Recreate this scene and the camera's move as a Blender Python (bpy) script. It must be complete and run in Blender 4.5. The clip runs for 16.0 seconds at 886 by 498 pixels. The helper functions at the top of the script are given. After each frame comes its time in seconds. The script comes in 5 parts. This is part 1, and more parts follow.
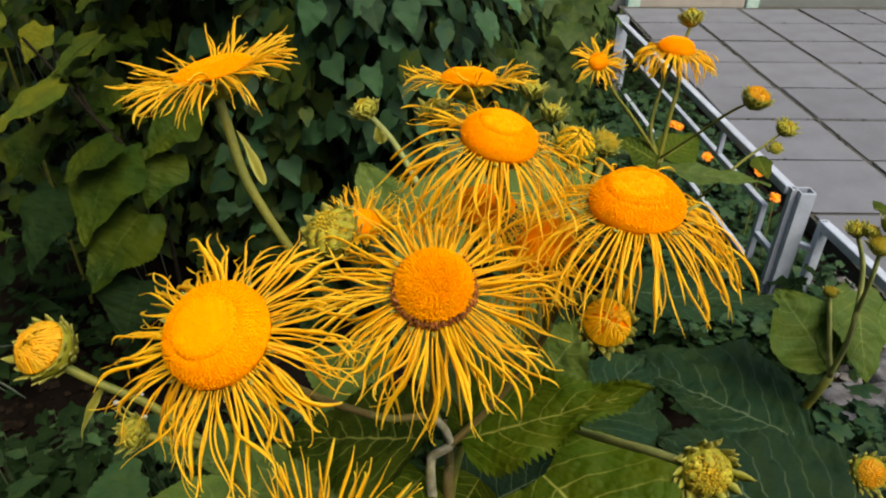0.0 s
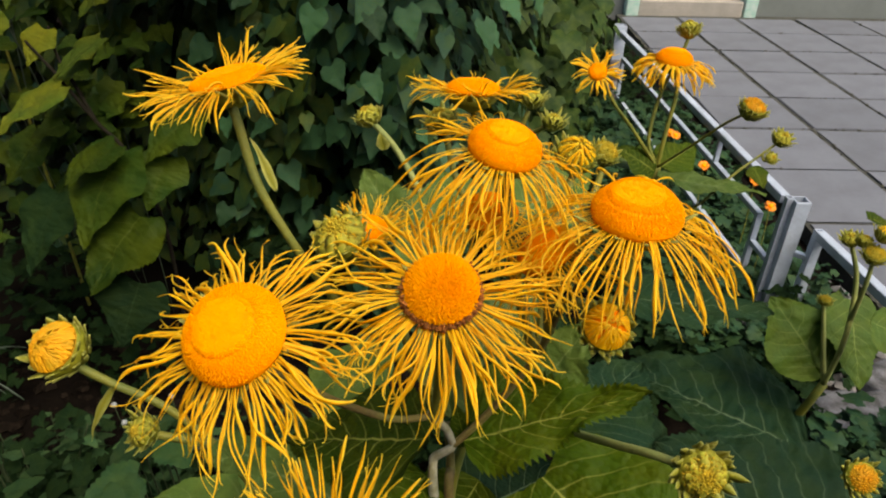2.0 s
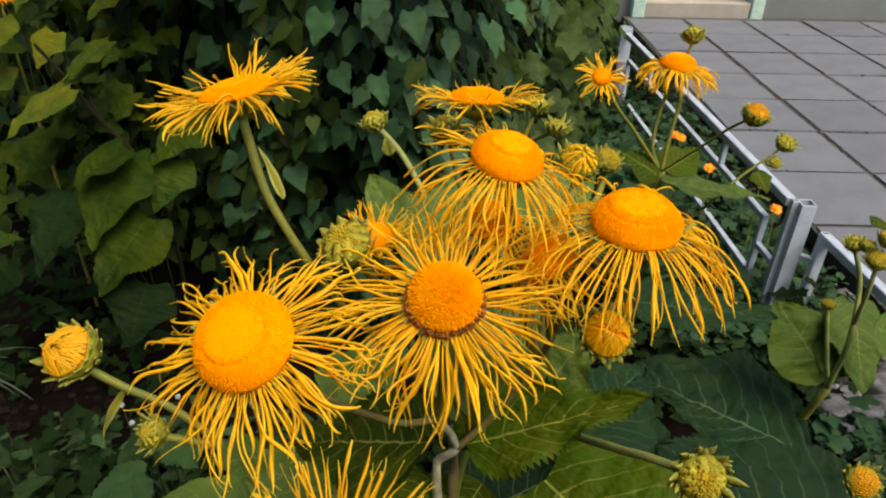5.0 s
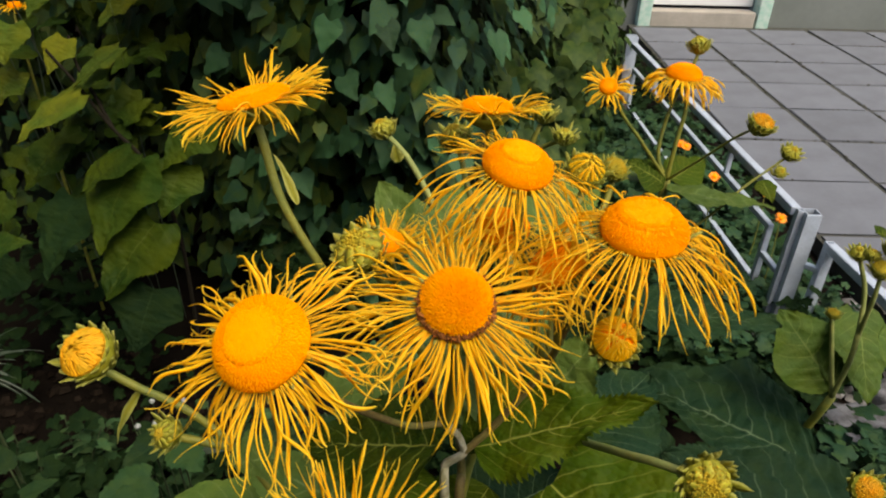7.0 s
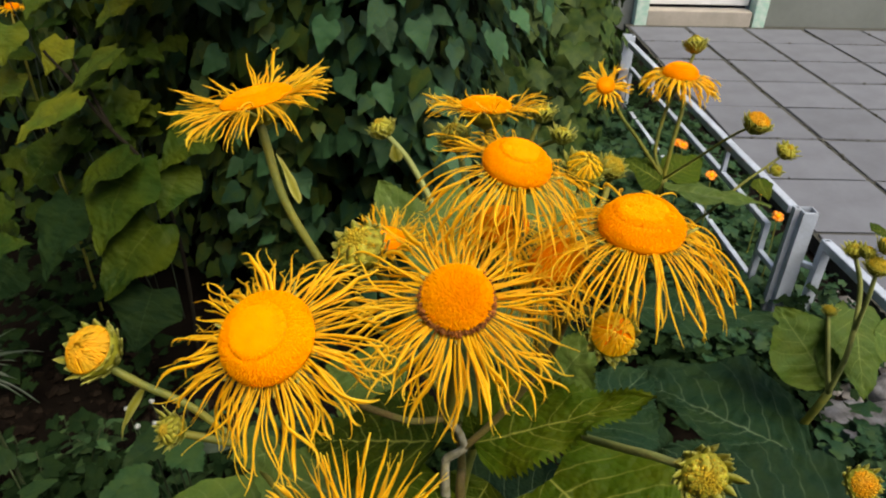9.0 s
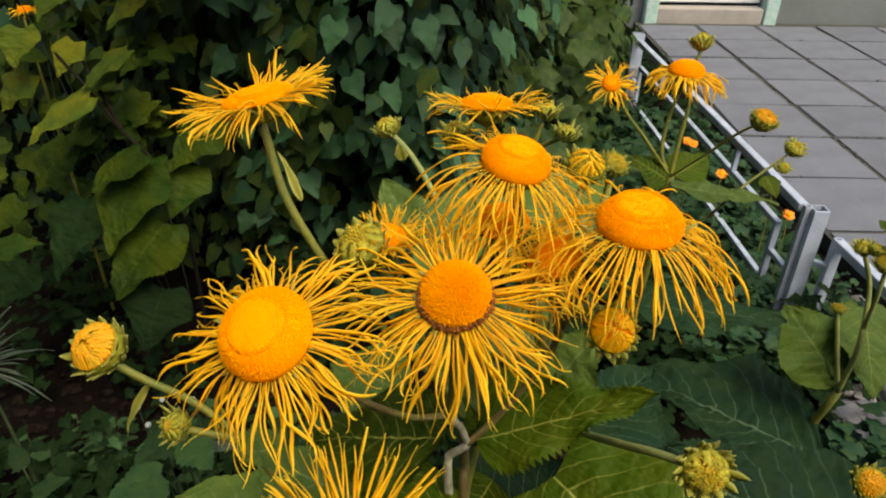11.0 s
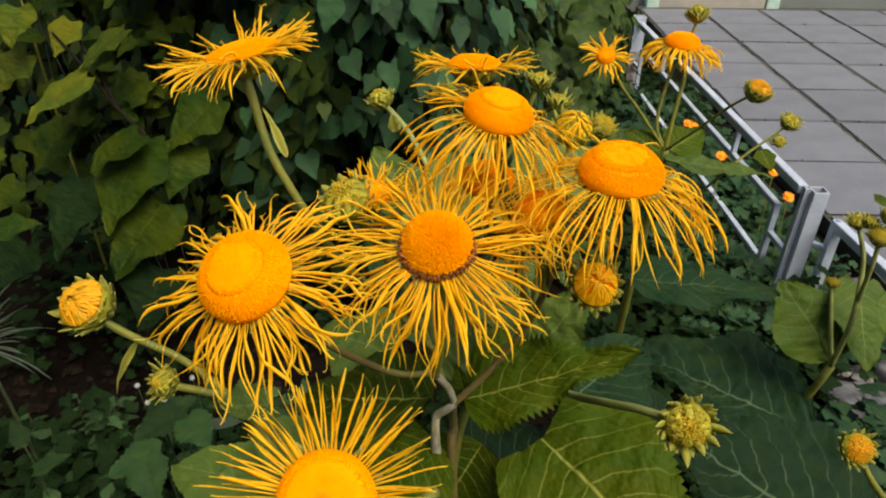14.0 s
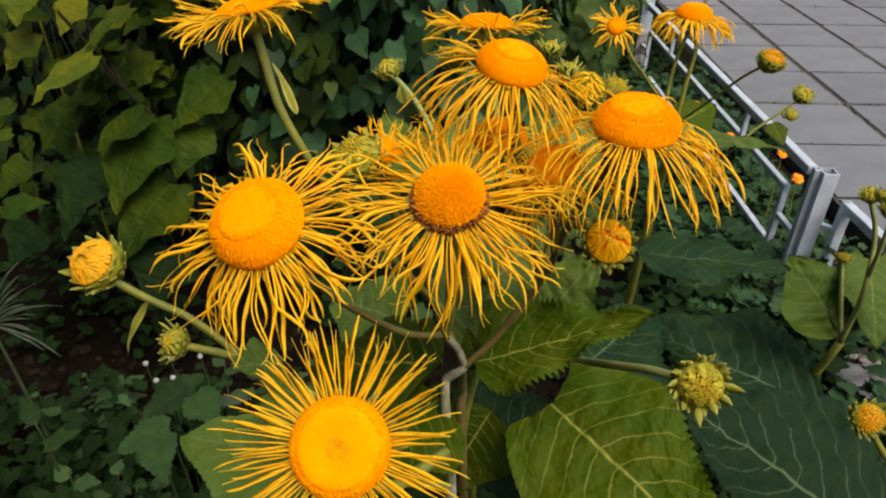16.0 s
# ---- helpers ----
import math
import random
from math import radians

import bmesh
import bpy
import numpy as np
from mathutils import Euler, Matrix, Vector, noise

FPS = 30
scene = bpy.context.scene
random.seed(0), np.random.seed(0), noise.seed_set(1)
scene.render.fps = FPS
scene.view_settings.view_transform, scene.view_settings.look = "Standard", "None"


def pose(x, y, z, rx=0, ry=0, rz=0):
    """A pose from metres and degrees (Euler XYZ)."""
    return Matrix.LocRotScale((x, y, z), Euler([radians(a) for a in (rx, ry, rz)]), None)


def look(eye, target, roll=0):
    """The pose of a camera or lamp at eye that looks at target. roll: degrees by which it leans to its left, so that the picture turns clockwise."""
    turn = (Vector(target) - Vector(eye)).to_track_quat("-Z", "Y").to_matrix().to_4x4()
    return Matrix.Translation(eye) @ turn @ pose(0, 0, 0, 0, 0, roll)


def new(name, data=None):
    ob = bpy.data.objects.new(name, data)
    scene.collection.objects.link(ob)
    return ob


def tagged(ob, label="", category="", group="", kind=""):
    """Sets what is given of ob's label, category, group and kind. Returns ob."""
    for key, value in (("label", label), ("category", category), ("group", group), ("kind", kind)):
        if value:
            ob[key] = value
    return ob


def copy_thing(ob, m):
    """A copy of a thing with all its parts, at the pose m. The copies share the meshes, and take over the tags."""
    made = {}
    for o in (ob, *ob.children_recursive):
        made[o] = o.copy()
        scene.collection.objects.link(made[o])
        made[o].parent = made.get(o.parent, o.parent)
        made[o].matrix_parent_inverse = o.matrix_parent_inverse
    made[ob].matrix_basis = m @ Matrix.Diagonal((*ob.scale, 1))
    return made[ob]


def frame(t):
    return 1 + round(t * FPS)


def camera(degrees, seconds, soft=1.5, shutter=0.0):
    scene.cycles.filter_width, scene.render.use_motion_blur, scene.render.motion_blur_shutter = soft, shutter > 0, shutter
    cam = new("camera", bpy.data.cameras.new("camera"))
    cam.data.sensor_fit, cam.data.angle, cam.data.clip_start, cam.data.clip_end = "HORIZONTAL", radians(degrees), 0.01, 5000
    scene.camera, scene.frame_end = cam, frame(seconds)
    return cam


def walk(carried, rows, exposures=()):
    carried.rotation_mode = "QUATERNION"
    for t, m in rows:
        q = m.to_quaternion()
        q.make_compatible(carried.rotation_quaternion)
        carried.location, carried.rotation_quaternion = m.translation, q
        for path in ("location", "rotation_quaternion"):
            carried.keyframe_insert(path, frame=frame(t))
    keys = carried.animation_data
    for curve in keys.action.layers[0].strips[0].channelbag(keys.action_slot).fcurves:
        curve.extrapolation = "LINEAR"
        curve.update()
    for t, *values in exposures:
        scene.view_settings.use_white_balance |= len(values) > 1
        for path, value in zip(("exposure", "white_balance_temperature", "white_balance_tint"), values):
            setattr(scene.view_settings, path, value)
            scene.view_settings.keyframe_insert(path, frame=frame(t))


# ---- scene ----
PATH = [
    (0.0, 0.0076, 0.0163, 1.3237, 0.45, -32.65, 0.30),
    (0.5, 0.0037, 0.0124, 1.3274, 0.33, -32.29, 0.62),
    (1.0, -0.0018, 0.0098, 1.3279, 0.34, -32.14, 0.92),
    (1.5, 0.0013, 0.0098, 1.3272, 0.12, -32.28, 0.91),
    (2.0, 0.0036, 0.0088, 1.3284, 0.09, -32.17, 1.02),
    (2.5, 0.0064, 0.0101, 1.3270, 0.55, -32.45, 0.75),
    (3.0, 0.0078, 0.0105, 1.3280, 0.82, -32.37, 0.65),
    (3.5, 0.0056, 0.0093, 1.3315, 0.45, -32.24, 0.88),
    (4.0, 0.0040, 0.0070, 1.3320, 0.43, -32.16, 0.98),
    (6.5, 0.0048, 0.0023, 1.3373, 1.13, -31.74, 0.72),
    (7.0, 0.0013, -0.0002, 1.3369, 1.06, -31.52, 1.06),
    (7.5, 0.0000, 0.0000, 1.3370, 0.57, -31.61, 1.32),
    (8.0, -0.0020, -0.0023, 1.3390, 0.49, -31.39, 1.42),
    (8.5, -0.0002, -0.0030, 1.3388, 0.58, -31.38, 1.06),
    (9.0, 0.0002, -0.0046, 1.3382, 0.84, -31.53, 0.95),
    (11.5, 0.0060, -0.0077, 1.3378, 1.94, -31.54, 0.22),
    (12.0, 0.0065, -0.0098, 1.3382, 1.64, -31.39, 0.35),
    (12.5, 0.0055, -0.0121, 1.3391, 1.39, -31.40, 0.30),
    (13.0, 0.0054, -0.0167, 1.3369, 1.79, -31.61, 0.13),
    (13.5, 0.0146, -0.0193, 1.3339, 1.91, -31.89, 0.15),
    (14.0, 0.0134, -0.0151, 1.3258, 2.04, -32.65, 0.22),
    (14.5, 0.0132, -0.0141, 1.3201, 2.06, -33.25, 0.05),
    (15.0, 0.0146, -0.0139, 1.3182, 2.72, -33.55, -0.39),
    (15.5, 0.0122, -0.0156, 1.3153, 2.59, -33.86, -0.15),
    (16.0, 0.0108, -0.0205, 1.3134, 2.60, -33.86, 0.02),
]
cam = camera(67.4, 16.0, soft=2.1)
walk(cam, [(t, pose(x, y, z, 90 + pitch, 0, yaw) @ pose(0, 0, 0, 0, 0, roll)) for t, x, y, z, yaw, pitch, roll in PATH], [(0.0, 1.18, 7050, 10), (16.0, 1.18, 7050, 10)])

# ---- light: a bright hazy evening sky, soft sun wide and hazy over the open pavement ----
SUN_UP, SUN_FROM = 58, 140
world = bpy.data.worlds.new("sky")
scene.world = world
world.use_nodes = True
wn = world.node_tree.nodes
sky = wn.new("ShaderNodeTexSky")
sky.sky_type, sky.sun_disc = "NISHITA", False
sky.sun_elevation, sky.sun_rotation = radians(SUN_UP), radians(SUN_FROM)
sky.dust_density, sky.air_density = 3.0, 1.0
wn["Background"].inputs["Strength"].default_value = 0.12
world.node_tree.links.new(sky.outputs[0], wn["Background"].inputs[0])
sun = new("sun", bpy.data.lights.new("sun", "SUN"))
sun.data.energy, sun.data.angle, sun.data.color = 1.7, radians(45), (1.0, 0.93, 0.82)
a = radians(SUN_FROM)
sun.matrix_world = look((0, 0, 0), (-math.sin(a) * math.cos(radians(SUN_UP)), -math.cos(a) * math.cos(radians(SUN_UP)), -math.sin(radians(SUN_UP))))


# ---- materials ----
def material(name, colour, rough=0.6, vary=0.25, scale=30.0, bump=0.1, second=None, metal=0.0, island=0.0, gloss=0.5, thin=0.0, margin=None):
    """Colour broken at two scales by noise, with fine relief; second: a colour that comes up in patches."""
    m = bpy.data.materials.new(name)
    m.use_nodes = True
    t = m.node_tree
    b = t.nodes["Principled BSDF"]
    geo = t.nodes.new("ShaderNodeTexCoord")
    n1, n2 = t.nodes.new("ShaderNodeTexNoise"), t.nodes.new("ShaderNodeTexNoise")
    n1.inputs["Scale"].default_value, n2.inputs["Scale"].default_value = scale, scale * 9
    n1.inputs["Detail"].default_value = n2.inputs["Detail"].default_value = 5
    for n in (n1, n2):
        t.links.new(geo.outputs["Object"], n.inputs["Vector"])
    mix = t.nodes.new("ShaderNodeMix")
    mix.data_type = "RGBA"
    dark = tuple(c * (1 - vary) for c in colour)
    mix.inputs["A"].default_value = (*(second or dark), 1)
    mix.inputs["B"].default_value = (*colour, 1)
    ramp = t.nodes.new("ShaderNodeMapRange")
    ramp.inputs["From Min"].default_value, ramp.inputs["From Max"].default_value = 0.35, 0.6
    t.links.new(n1.outputs["Fac"], ramp.inputs["Value"])
    t.links.new(ramp.outputs["Result"], mix.inputs["Factor"])
    hsv = t.nodes.new("ShaderNodeHueSaturation")
    t.links.new(mix.outputs["Result"], hsv.inputs["Color"])
    val = t.nodes.new("ShaderNodeMapRange")
    val.inputs["To Min"].default_value, val.inputs["To Max"].default_value = 1 - vary, 1 + vary
    t.links.new(n2.outputs["Fac"], val.inputs["Value"])
    last = val.outputs["Result"]
    if island:
        info = t.nodes.new("ShaderNodeNewGeometry") if island < 0 else t.nodes.new("ShaderNodeObjectInfo")
        rnd = t.nodes.new("ShaderNodeMapRange")
        rnd.inputs["To Min"].default_value, rnd.inputs["To Max"].default_value = 1 - abs(island), 1 + abs(island)
        t.links.new(info.outputs["Random Per Island" if island < 0 else "Random"], rnd.inputs["Value"])
        mul = t.nodes.new("ShaderNodeMath")
        mul.operation = "MULTIPLY"
        t.links.new(last, mul.inputs[0])
        t.links.new(rnd.outputs["Result"], mul.inputs[1])
        last = mul.outputs[0]
    t.links.new(last, hsv.inputs["Value"])
    skin = hsv.outputs["Color"]
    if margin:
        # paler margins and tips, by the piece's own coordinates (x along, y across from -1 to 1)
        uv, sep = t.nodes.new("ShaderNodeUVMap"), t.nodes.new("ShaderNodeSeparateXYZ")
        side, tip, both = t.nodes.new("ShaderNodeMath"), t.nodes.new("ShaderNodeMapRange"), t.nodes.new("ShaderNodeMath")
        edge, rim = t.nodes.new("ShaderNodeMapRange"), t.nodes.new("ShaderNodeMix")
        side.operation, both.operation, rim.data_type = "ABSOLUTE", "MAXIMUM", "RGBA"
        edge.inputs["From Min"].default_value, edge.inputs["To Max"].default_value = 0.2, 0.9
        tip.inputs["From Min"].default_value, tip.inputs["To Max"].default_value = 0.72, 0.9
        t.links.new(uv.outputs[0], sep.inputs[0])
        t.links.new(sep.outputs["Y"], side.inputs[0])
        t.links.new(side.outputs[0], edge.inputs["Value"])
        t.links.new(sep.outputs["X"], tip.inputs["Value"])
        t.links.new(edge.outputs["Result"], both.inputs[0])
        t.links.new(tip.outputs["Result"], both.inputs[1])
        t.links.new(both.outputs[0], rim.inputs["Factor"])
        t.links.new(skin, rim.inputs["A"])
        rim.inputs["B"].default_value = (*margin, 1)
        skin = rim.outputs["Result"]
    t.links.new(skin, b.inputs["Base Color"])
    b.inputs["Roughness"].default_value, b.inputs["Metallic"].default_value = rough, metal
    b.inputs["Specular IOR Level"].default_value = gloss
    if bump:
        bp = t.nodes.new("ShaderNodeBump")
        bp.inputs["Strength"].default_value, bp.inputs["Distance"].default_value = bump, 0.002
        t.links.new(n2.outputs["Fac"], bp.inputs["Height"])
        t.links.new(bp.outputs["Normal"], b.inputs["Normal"])
    if thin:
        out = t.nodes["Material Output"]
        tr, ms = t.nodes.new("ShaderNodeBsdfTranslucent"), t.nodes.new("ShaderNodeMixShader")
        ms.inputs["Fac"].default_value = thin
        t.links.new(skin, tr.inputs["Color"])
        t.links.new(b.outputs[0], ms.inputs[1])
        t.links.new(tr.outputs[0], ms.inputs[2])
        t.links.new(ms.outputs[0], out.inputs["Surface"])
    return m


def leaf_material(name, colour, second, vein, sides=9.0, strength=1.0, rough=0.55, island=0.25, thin=0.15, gloss=0.25, patch=40.0, bumpy=0.5, thread=14.0):
    """A leaf blade: veins run by the blade's own coordinates (x along, y across from -1 to 1), puckered between them."""
    m = material(name, colour, rough, 0.22, patch, 0.0, second, island=island, thin=thin, gloss=gloss)
    t = m.node_tree
    b = t.nodes["Principled BSDF"]
    hsv = next(n for n in t.nodes if n.type == "HUE_SAT")
    uv = t.nodes.new("ShaderNodeUVMap")
    sep = t.nodes.new("ShaderNodeSeparateXYZ")
    t.links.new(uv.outputs[0], sep.inputs[0])

    def maths(op, p, q=0.0, r=0.0):
        n = t.nodes.new("ShaderNodeMath")
        n.operation = op
        for i, v in enumerate((p, q, r)):
            if isinstance(v, float):
                n.inputs[i].default_value = v
            else:
                t.links.new(v, n.inputs[i])
        return n.outputs[0]

    across = maths("ABSOLUTE", sep.outputs["Y"])
    along = maths("SUBTRACT", sep.outputs["X"], maths("MULTIPLY", maths("POWER", across, 1.3), 0.24))
    wob = t.nodes.new("ShaderNodeTexNoise")
    wob.inputs["Scale"].default_value = 3.0
    t.links.new(uv.outputs[0], wob.inputs["Vector"])
    along = maths("ADD", along, maths("MULTIPLY", wob.outputs["Fac"], 0.045))
    tri = maths("PINGPONG", maths("MULTIPLY", along, sides), 0.5)
    lateral = maths("SMOOTH_MAX", 0.0, maths("SUBTRACT", 1.0, maths("MULTIPLY", tri, thread)), 0.05)
    mid = maths("SMOOTH_MAX", 0.0, maths("SUBTRACT", 1.0, maths("MULTIPLY", across, thread * 2.0)), 0.05)
    veins = maths("MAXIMUM", mid, maths("MULTIPLY", lateral, maths("SUBTRACT", 0.75, maths("MULTIPLY", across, 0.55))))
    mix = t.nodes.new("ShaderNodeMix")
    mix.data_type = "RGBA"
    mix.inputs["B"].default_value = (*vein, 1)
    t.links.new(hsv.outputs["Color"], mix.inputs["A"])
    t.links.new(maths("MULTIPLY", veins, 0.95 * strength), mix.inputs["Factor"])
    t.links.new(mix.outputs["Result"], b.inputs["Base Color"])
    vor = t.nodes.new("ShaderNodeTexVoronoi")
    vor.inputs["Scale"].default_value = 34.0
    even = t.nodes.new("ShaderNodeMapping")
    even.inputs["Scale"].default_value = (1.0, 0.42, 1.0)
    t.links.new(uv.outputs[0], even.inputs["Vector"])
    t.links.new(even.outputs[0], vor.inputs["Vector"])
    h = maths("ADD", maths("MULTIPLY", vor.outputs["Distance"], -1.1), maths("MULTIPLY", maths("SQRT", tri), 0.6))
    bp = t.nodes.new("ShaderNodeBump")
    bp.inputs["Strength"].default_value, bp.inputs["Distance"].default_value = bumpy * strength, 0.004
    t.links.new(h, bp.inputs["Height"])
    t.links.new(bp.outputs["Normal"], b.inputs["Normal"])
    return m


# the rays' pale margin colour stands in for the highlight along their edges
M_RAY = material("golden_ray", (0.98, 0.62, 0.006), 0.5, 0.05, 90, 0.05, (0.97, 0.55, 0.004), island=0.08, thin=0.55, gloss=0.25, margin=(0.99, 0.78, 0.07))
M_DISC = material("orange_disc", (0.95, 0.315, 0.001), 0.7, 0.07, 160, 0.25, (0.94, 0.29, 0.001), gloss=0.08)
M_FLORET = material("orange_floret", (0.96, 0.44, 0.002), 0.65, 0.06, 200, 0.0, (0.95, 0.41, 0.001), island=-0.06, gloss=0.08, thin=0.4)
M_PIT = material("olive_gold_floret", (0.66, 0.33, 0.004), 0.7, 0.2, 200, 0.0, (0.50, 0.28, 0.006), island=-0.2, gloss=0.05)
M_GROOVE = material("amber_floret", (0.62, 0.19, 0.002), 0.75, 0.2, 200, 0.0, (0.80, 0.28, 0.002), island=-0.25, gloss=0.05)
M_BROWN = material("spent_floret", (0.23, 0.075, 0.012), 0.8, 0.3, 200, 0.0, island=-0.4, gloss=0.2)
M_BUDCORE = material("yellow_bud_floret", (0.40, 0.27, 0.012), 0.65, 0.25, 150, 0.2, (0.27, 0.23, 0.015), island=-0.15, gloss=0.2)
M_BUDGOLD = material("golden_bud_floret", (0.60, 0.27, 0.004), 0.6, 0.15, 150, 0.2, (0.42, 0.24, 0.008), island=-0.15, gloss=0.2)
M_STEM = material("green_stem", (0.165, 0.158, 0.018), 0.6, 0.25, 60, 0.3, (0.105, 0.125, 0.022), gloss=0.3)
M_STEM_DARK = material("russet_stem", (0.12, 0.085, 0.025), 0.65, 0.3, 60, 0.3, (0.14, 0.13, 0.03), gloss=0.3)
M_JOINT = material("grey_hairy_stem", (0.40, 0.39, 0.32), 0.7, 0.3, 60, 0.4, (0.17, 0.16, 0.08), gloss=0.3)
M_BUDSCALE = material("lime_yellow_bud_scale", (0.36, 0.33, 0.025), 0.6, 0.25, 120, 0.25, (0.25, 0.26, 0.02), island=0.2, thin=0.2, gloss=0.2, margin=(0.50, 0.44, 0.07))
M_BRACT = material("lime_bract", (0.19, 0.195, 0.014), 0.65, 0.3, 90, 0.3, (0.24, 0.22, 0.016), island=0.2, thin=0.15, gloss=0.25, margin=(0.36, 0.36, 0.09))
M_LEAF = leaf_material("fresh_leaf", (0.027, 0.052, 0.001), (0.042, 0.058, 0.001), (0.24, 0.25, 0.045), gloss=0.08, rough=0.6, bumpy=0.28, thread=16.0)
# pale young blade; also puts light into leaves that stand too shaded
M_LEAF_SOFT = leaf_material("young_lit_leaf", (0.070, 0.118, 0.020), (0.085, 0.125, 0.018), (0.20, 0.25, 0.08), gloss=0.15, strength=0.8, sides=7.0, bumpy=0.2)
M_LEAF_MID = leaf_material("mid_green_leaf", (0.046, 0.086, 0.012), (0.060, 0.092, 0.010), (0.16, 0.20, 0.05), gloss=0.10, strength=0.8, sides=7.0, bumpy=0.2)
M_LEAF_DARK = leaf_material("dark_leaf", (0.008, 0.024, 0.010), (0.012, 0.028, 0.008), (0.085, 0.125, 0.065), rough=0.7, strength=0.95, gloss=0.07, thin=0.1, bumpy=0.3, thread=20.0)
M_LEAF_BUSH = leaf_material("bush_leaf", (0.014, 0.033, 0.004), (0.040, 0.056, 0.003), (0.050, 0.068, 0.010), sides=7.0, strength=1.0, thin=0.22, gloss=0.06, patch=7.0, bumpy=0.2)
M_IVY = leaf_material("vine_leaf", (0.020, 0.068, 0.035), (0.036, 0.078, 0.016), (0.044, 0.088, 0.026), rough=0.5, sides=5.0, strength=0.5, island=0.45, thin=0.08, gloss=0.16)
# leaf colour taken down to stand for deep shade inside the hedge
M_INNER_SHADE = material("shade_dark_leaf", (0.013, 0.019, 0.009), 0.9, 0.4, 30, 0.2, (0.014, 0.012, 0.007), island=-0.4, gloss=0.05)
M_LEAF_OLIVE_LIT = leaf_material("olive_lit_leaf", (0.046, 0.076, 0.008), (0.100, 0.104, 0.006), (0.085, 0.095, 0.015), sides=7.0, strength=0.9, thin=0.25, gloss=0.08, patch=9.0, bumpy=0.2)
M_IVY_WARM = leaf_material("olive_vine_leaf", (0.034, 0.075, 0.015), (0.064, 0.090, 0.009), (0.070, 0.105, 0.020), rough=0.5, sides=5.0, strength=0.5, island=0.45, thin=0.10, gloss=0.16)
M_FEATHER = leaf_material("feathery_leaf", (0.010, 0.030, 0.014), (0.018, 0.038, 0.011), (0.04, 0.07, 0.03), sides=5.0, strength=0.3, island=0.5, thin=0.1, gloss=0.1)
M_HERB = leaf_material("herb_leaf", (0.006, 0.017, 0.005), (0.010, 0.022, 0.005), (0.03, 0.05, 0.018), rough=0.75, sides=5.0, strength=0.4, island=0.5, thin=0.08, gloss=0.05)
M_WEED = leaf_material("young_weed_leaf", (0.013, 0.036, 0.011), (0.021, 0.044, 0.010), (0.04, 0.07, 0.02), rough=0.65, sides=5.0, strength=0.4, island=0.4, thin=0.1, gloss=0.1)
M_SPRIG = leaf_material("dull_sprig_leaf", (0.024, 0.056, 0.020), (0.034, 0.062, 0.018), (0.04, 0.07, 0.02), rough=0.65, sides=5.0, strength=0.4, island=0.4, thin=0.1, gloss=0.1)
M_STEM_PALE = material("pale_green_stem", (0.22, 0.235, 0.065), 0.6, 0.25, 60, 0.3, (0.15, 0.18, 0.05), gloss=0.25)
M_STALK = material("dull_stalk", (0.035, 0.050, 0.020), 0.7, 0.3, 60, 0.2, gloss=0.15)
M_CLOVER = material("clover_white", (0.30, 0.32, 0.30), 0.8, 0.25, 200, 0.3, gloss=0.1)
M_HOP = leaf_material("hop_leaf", (0.013, 0.030, 0.006), (0.031, 0.048, 0.008), (0.04, 0.065, 0.015), sides=5.0, strength=0.4, island=0.55, thin=0.12, gloss=0.12)
M_GRASS = material("grass_blade", (0.045, 0.065, 0.040), 0.5, 0.25, 60, 0.1, island=-0.3, thin=0.2)
M_TWIG = material("dark_twig", (0.013, 0.011, 0.007), 0.9, 0.3, 80, 0.4, gloss=0.08)
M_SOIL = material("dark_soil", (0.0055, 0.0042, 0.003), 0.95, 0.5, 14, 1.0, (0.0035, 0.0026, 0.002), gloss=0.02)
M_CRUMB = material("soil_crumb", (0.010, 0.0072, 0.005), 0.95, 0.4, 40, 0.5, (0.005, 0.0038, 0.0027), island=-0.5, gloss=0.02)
M_PAVER = material("grey_concrete_slab", (0.110, 0.119, 0.138), 0.85, 0.10, 4.5, 0.12, (0.092, 0.099, 0.115), island=0.09)
M_JOINTS = material("mossy_joint", (0.045, 0.045, 0.036), 0.95, 0.4, 14, 0.8, (0.03, 0.032, 0.02))
M_METAL = material("silver_paint", (0.41, 0.47, 0.55), 0.45, 0.2, 14, 0.25, (0.33, 0.375, 0.44), metal=0.2)
M_RUST = material("dark_rusty_metal", (0.10, 0.07, 0.055), 0.8, 0.4, 30, 0.6, (0.25, 0.25, 0.25))
M_TUBE_SHADE = material("tube_shade", (0.018, 0.016, 0.015), 0.9, 0.3, 40, 0.3, gloss=0.05)
M_CONCRETE = material("rough_concrete", (0.125, 0.127, 0.135), 0.9, 0.45, 24, 1.0, (0.035, 0.035, 0.033))
M_PEBBLE = material("grey_gravel", (0.15, 0.145, 0.14), 0.9, 0.3, 30, 0.5, (0.08, 0.075, 0.07), island=-0.5)
M_WALL = material("grey_render", (0.135, 0.148, 0.135), 0.9, 0.1, 2.0, 0.4, (0.115, 0.128, 0.115))
M_BEIGE = material("beige_plinth", (0.30, 0.27, 0.225), 0.8, 0.15, 6, 0.3, (0.25, 0.23, 0.19))
M_WHITE = material("white_paint", (0.60, 0.60, 0.60), 0.5, 0.06, 8, 0.1)
M_MINT = material("mint_paint", (0.28, 0.44, 0.36), 0.5, 0.12, 20, 0.2, (0.42, 0.50, 0.44))
M_MARIGOLD = material("marigold_petal", (0.85, 0.26, 0.006), 0.6, 0.15, 120, 0.1, island=-0.2)


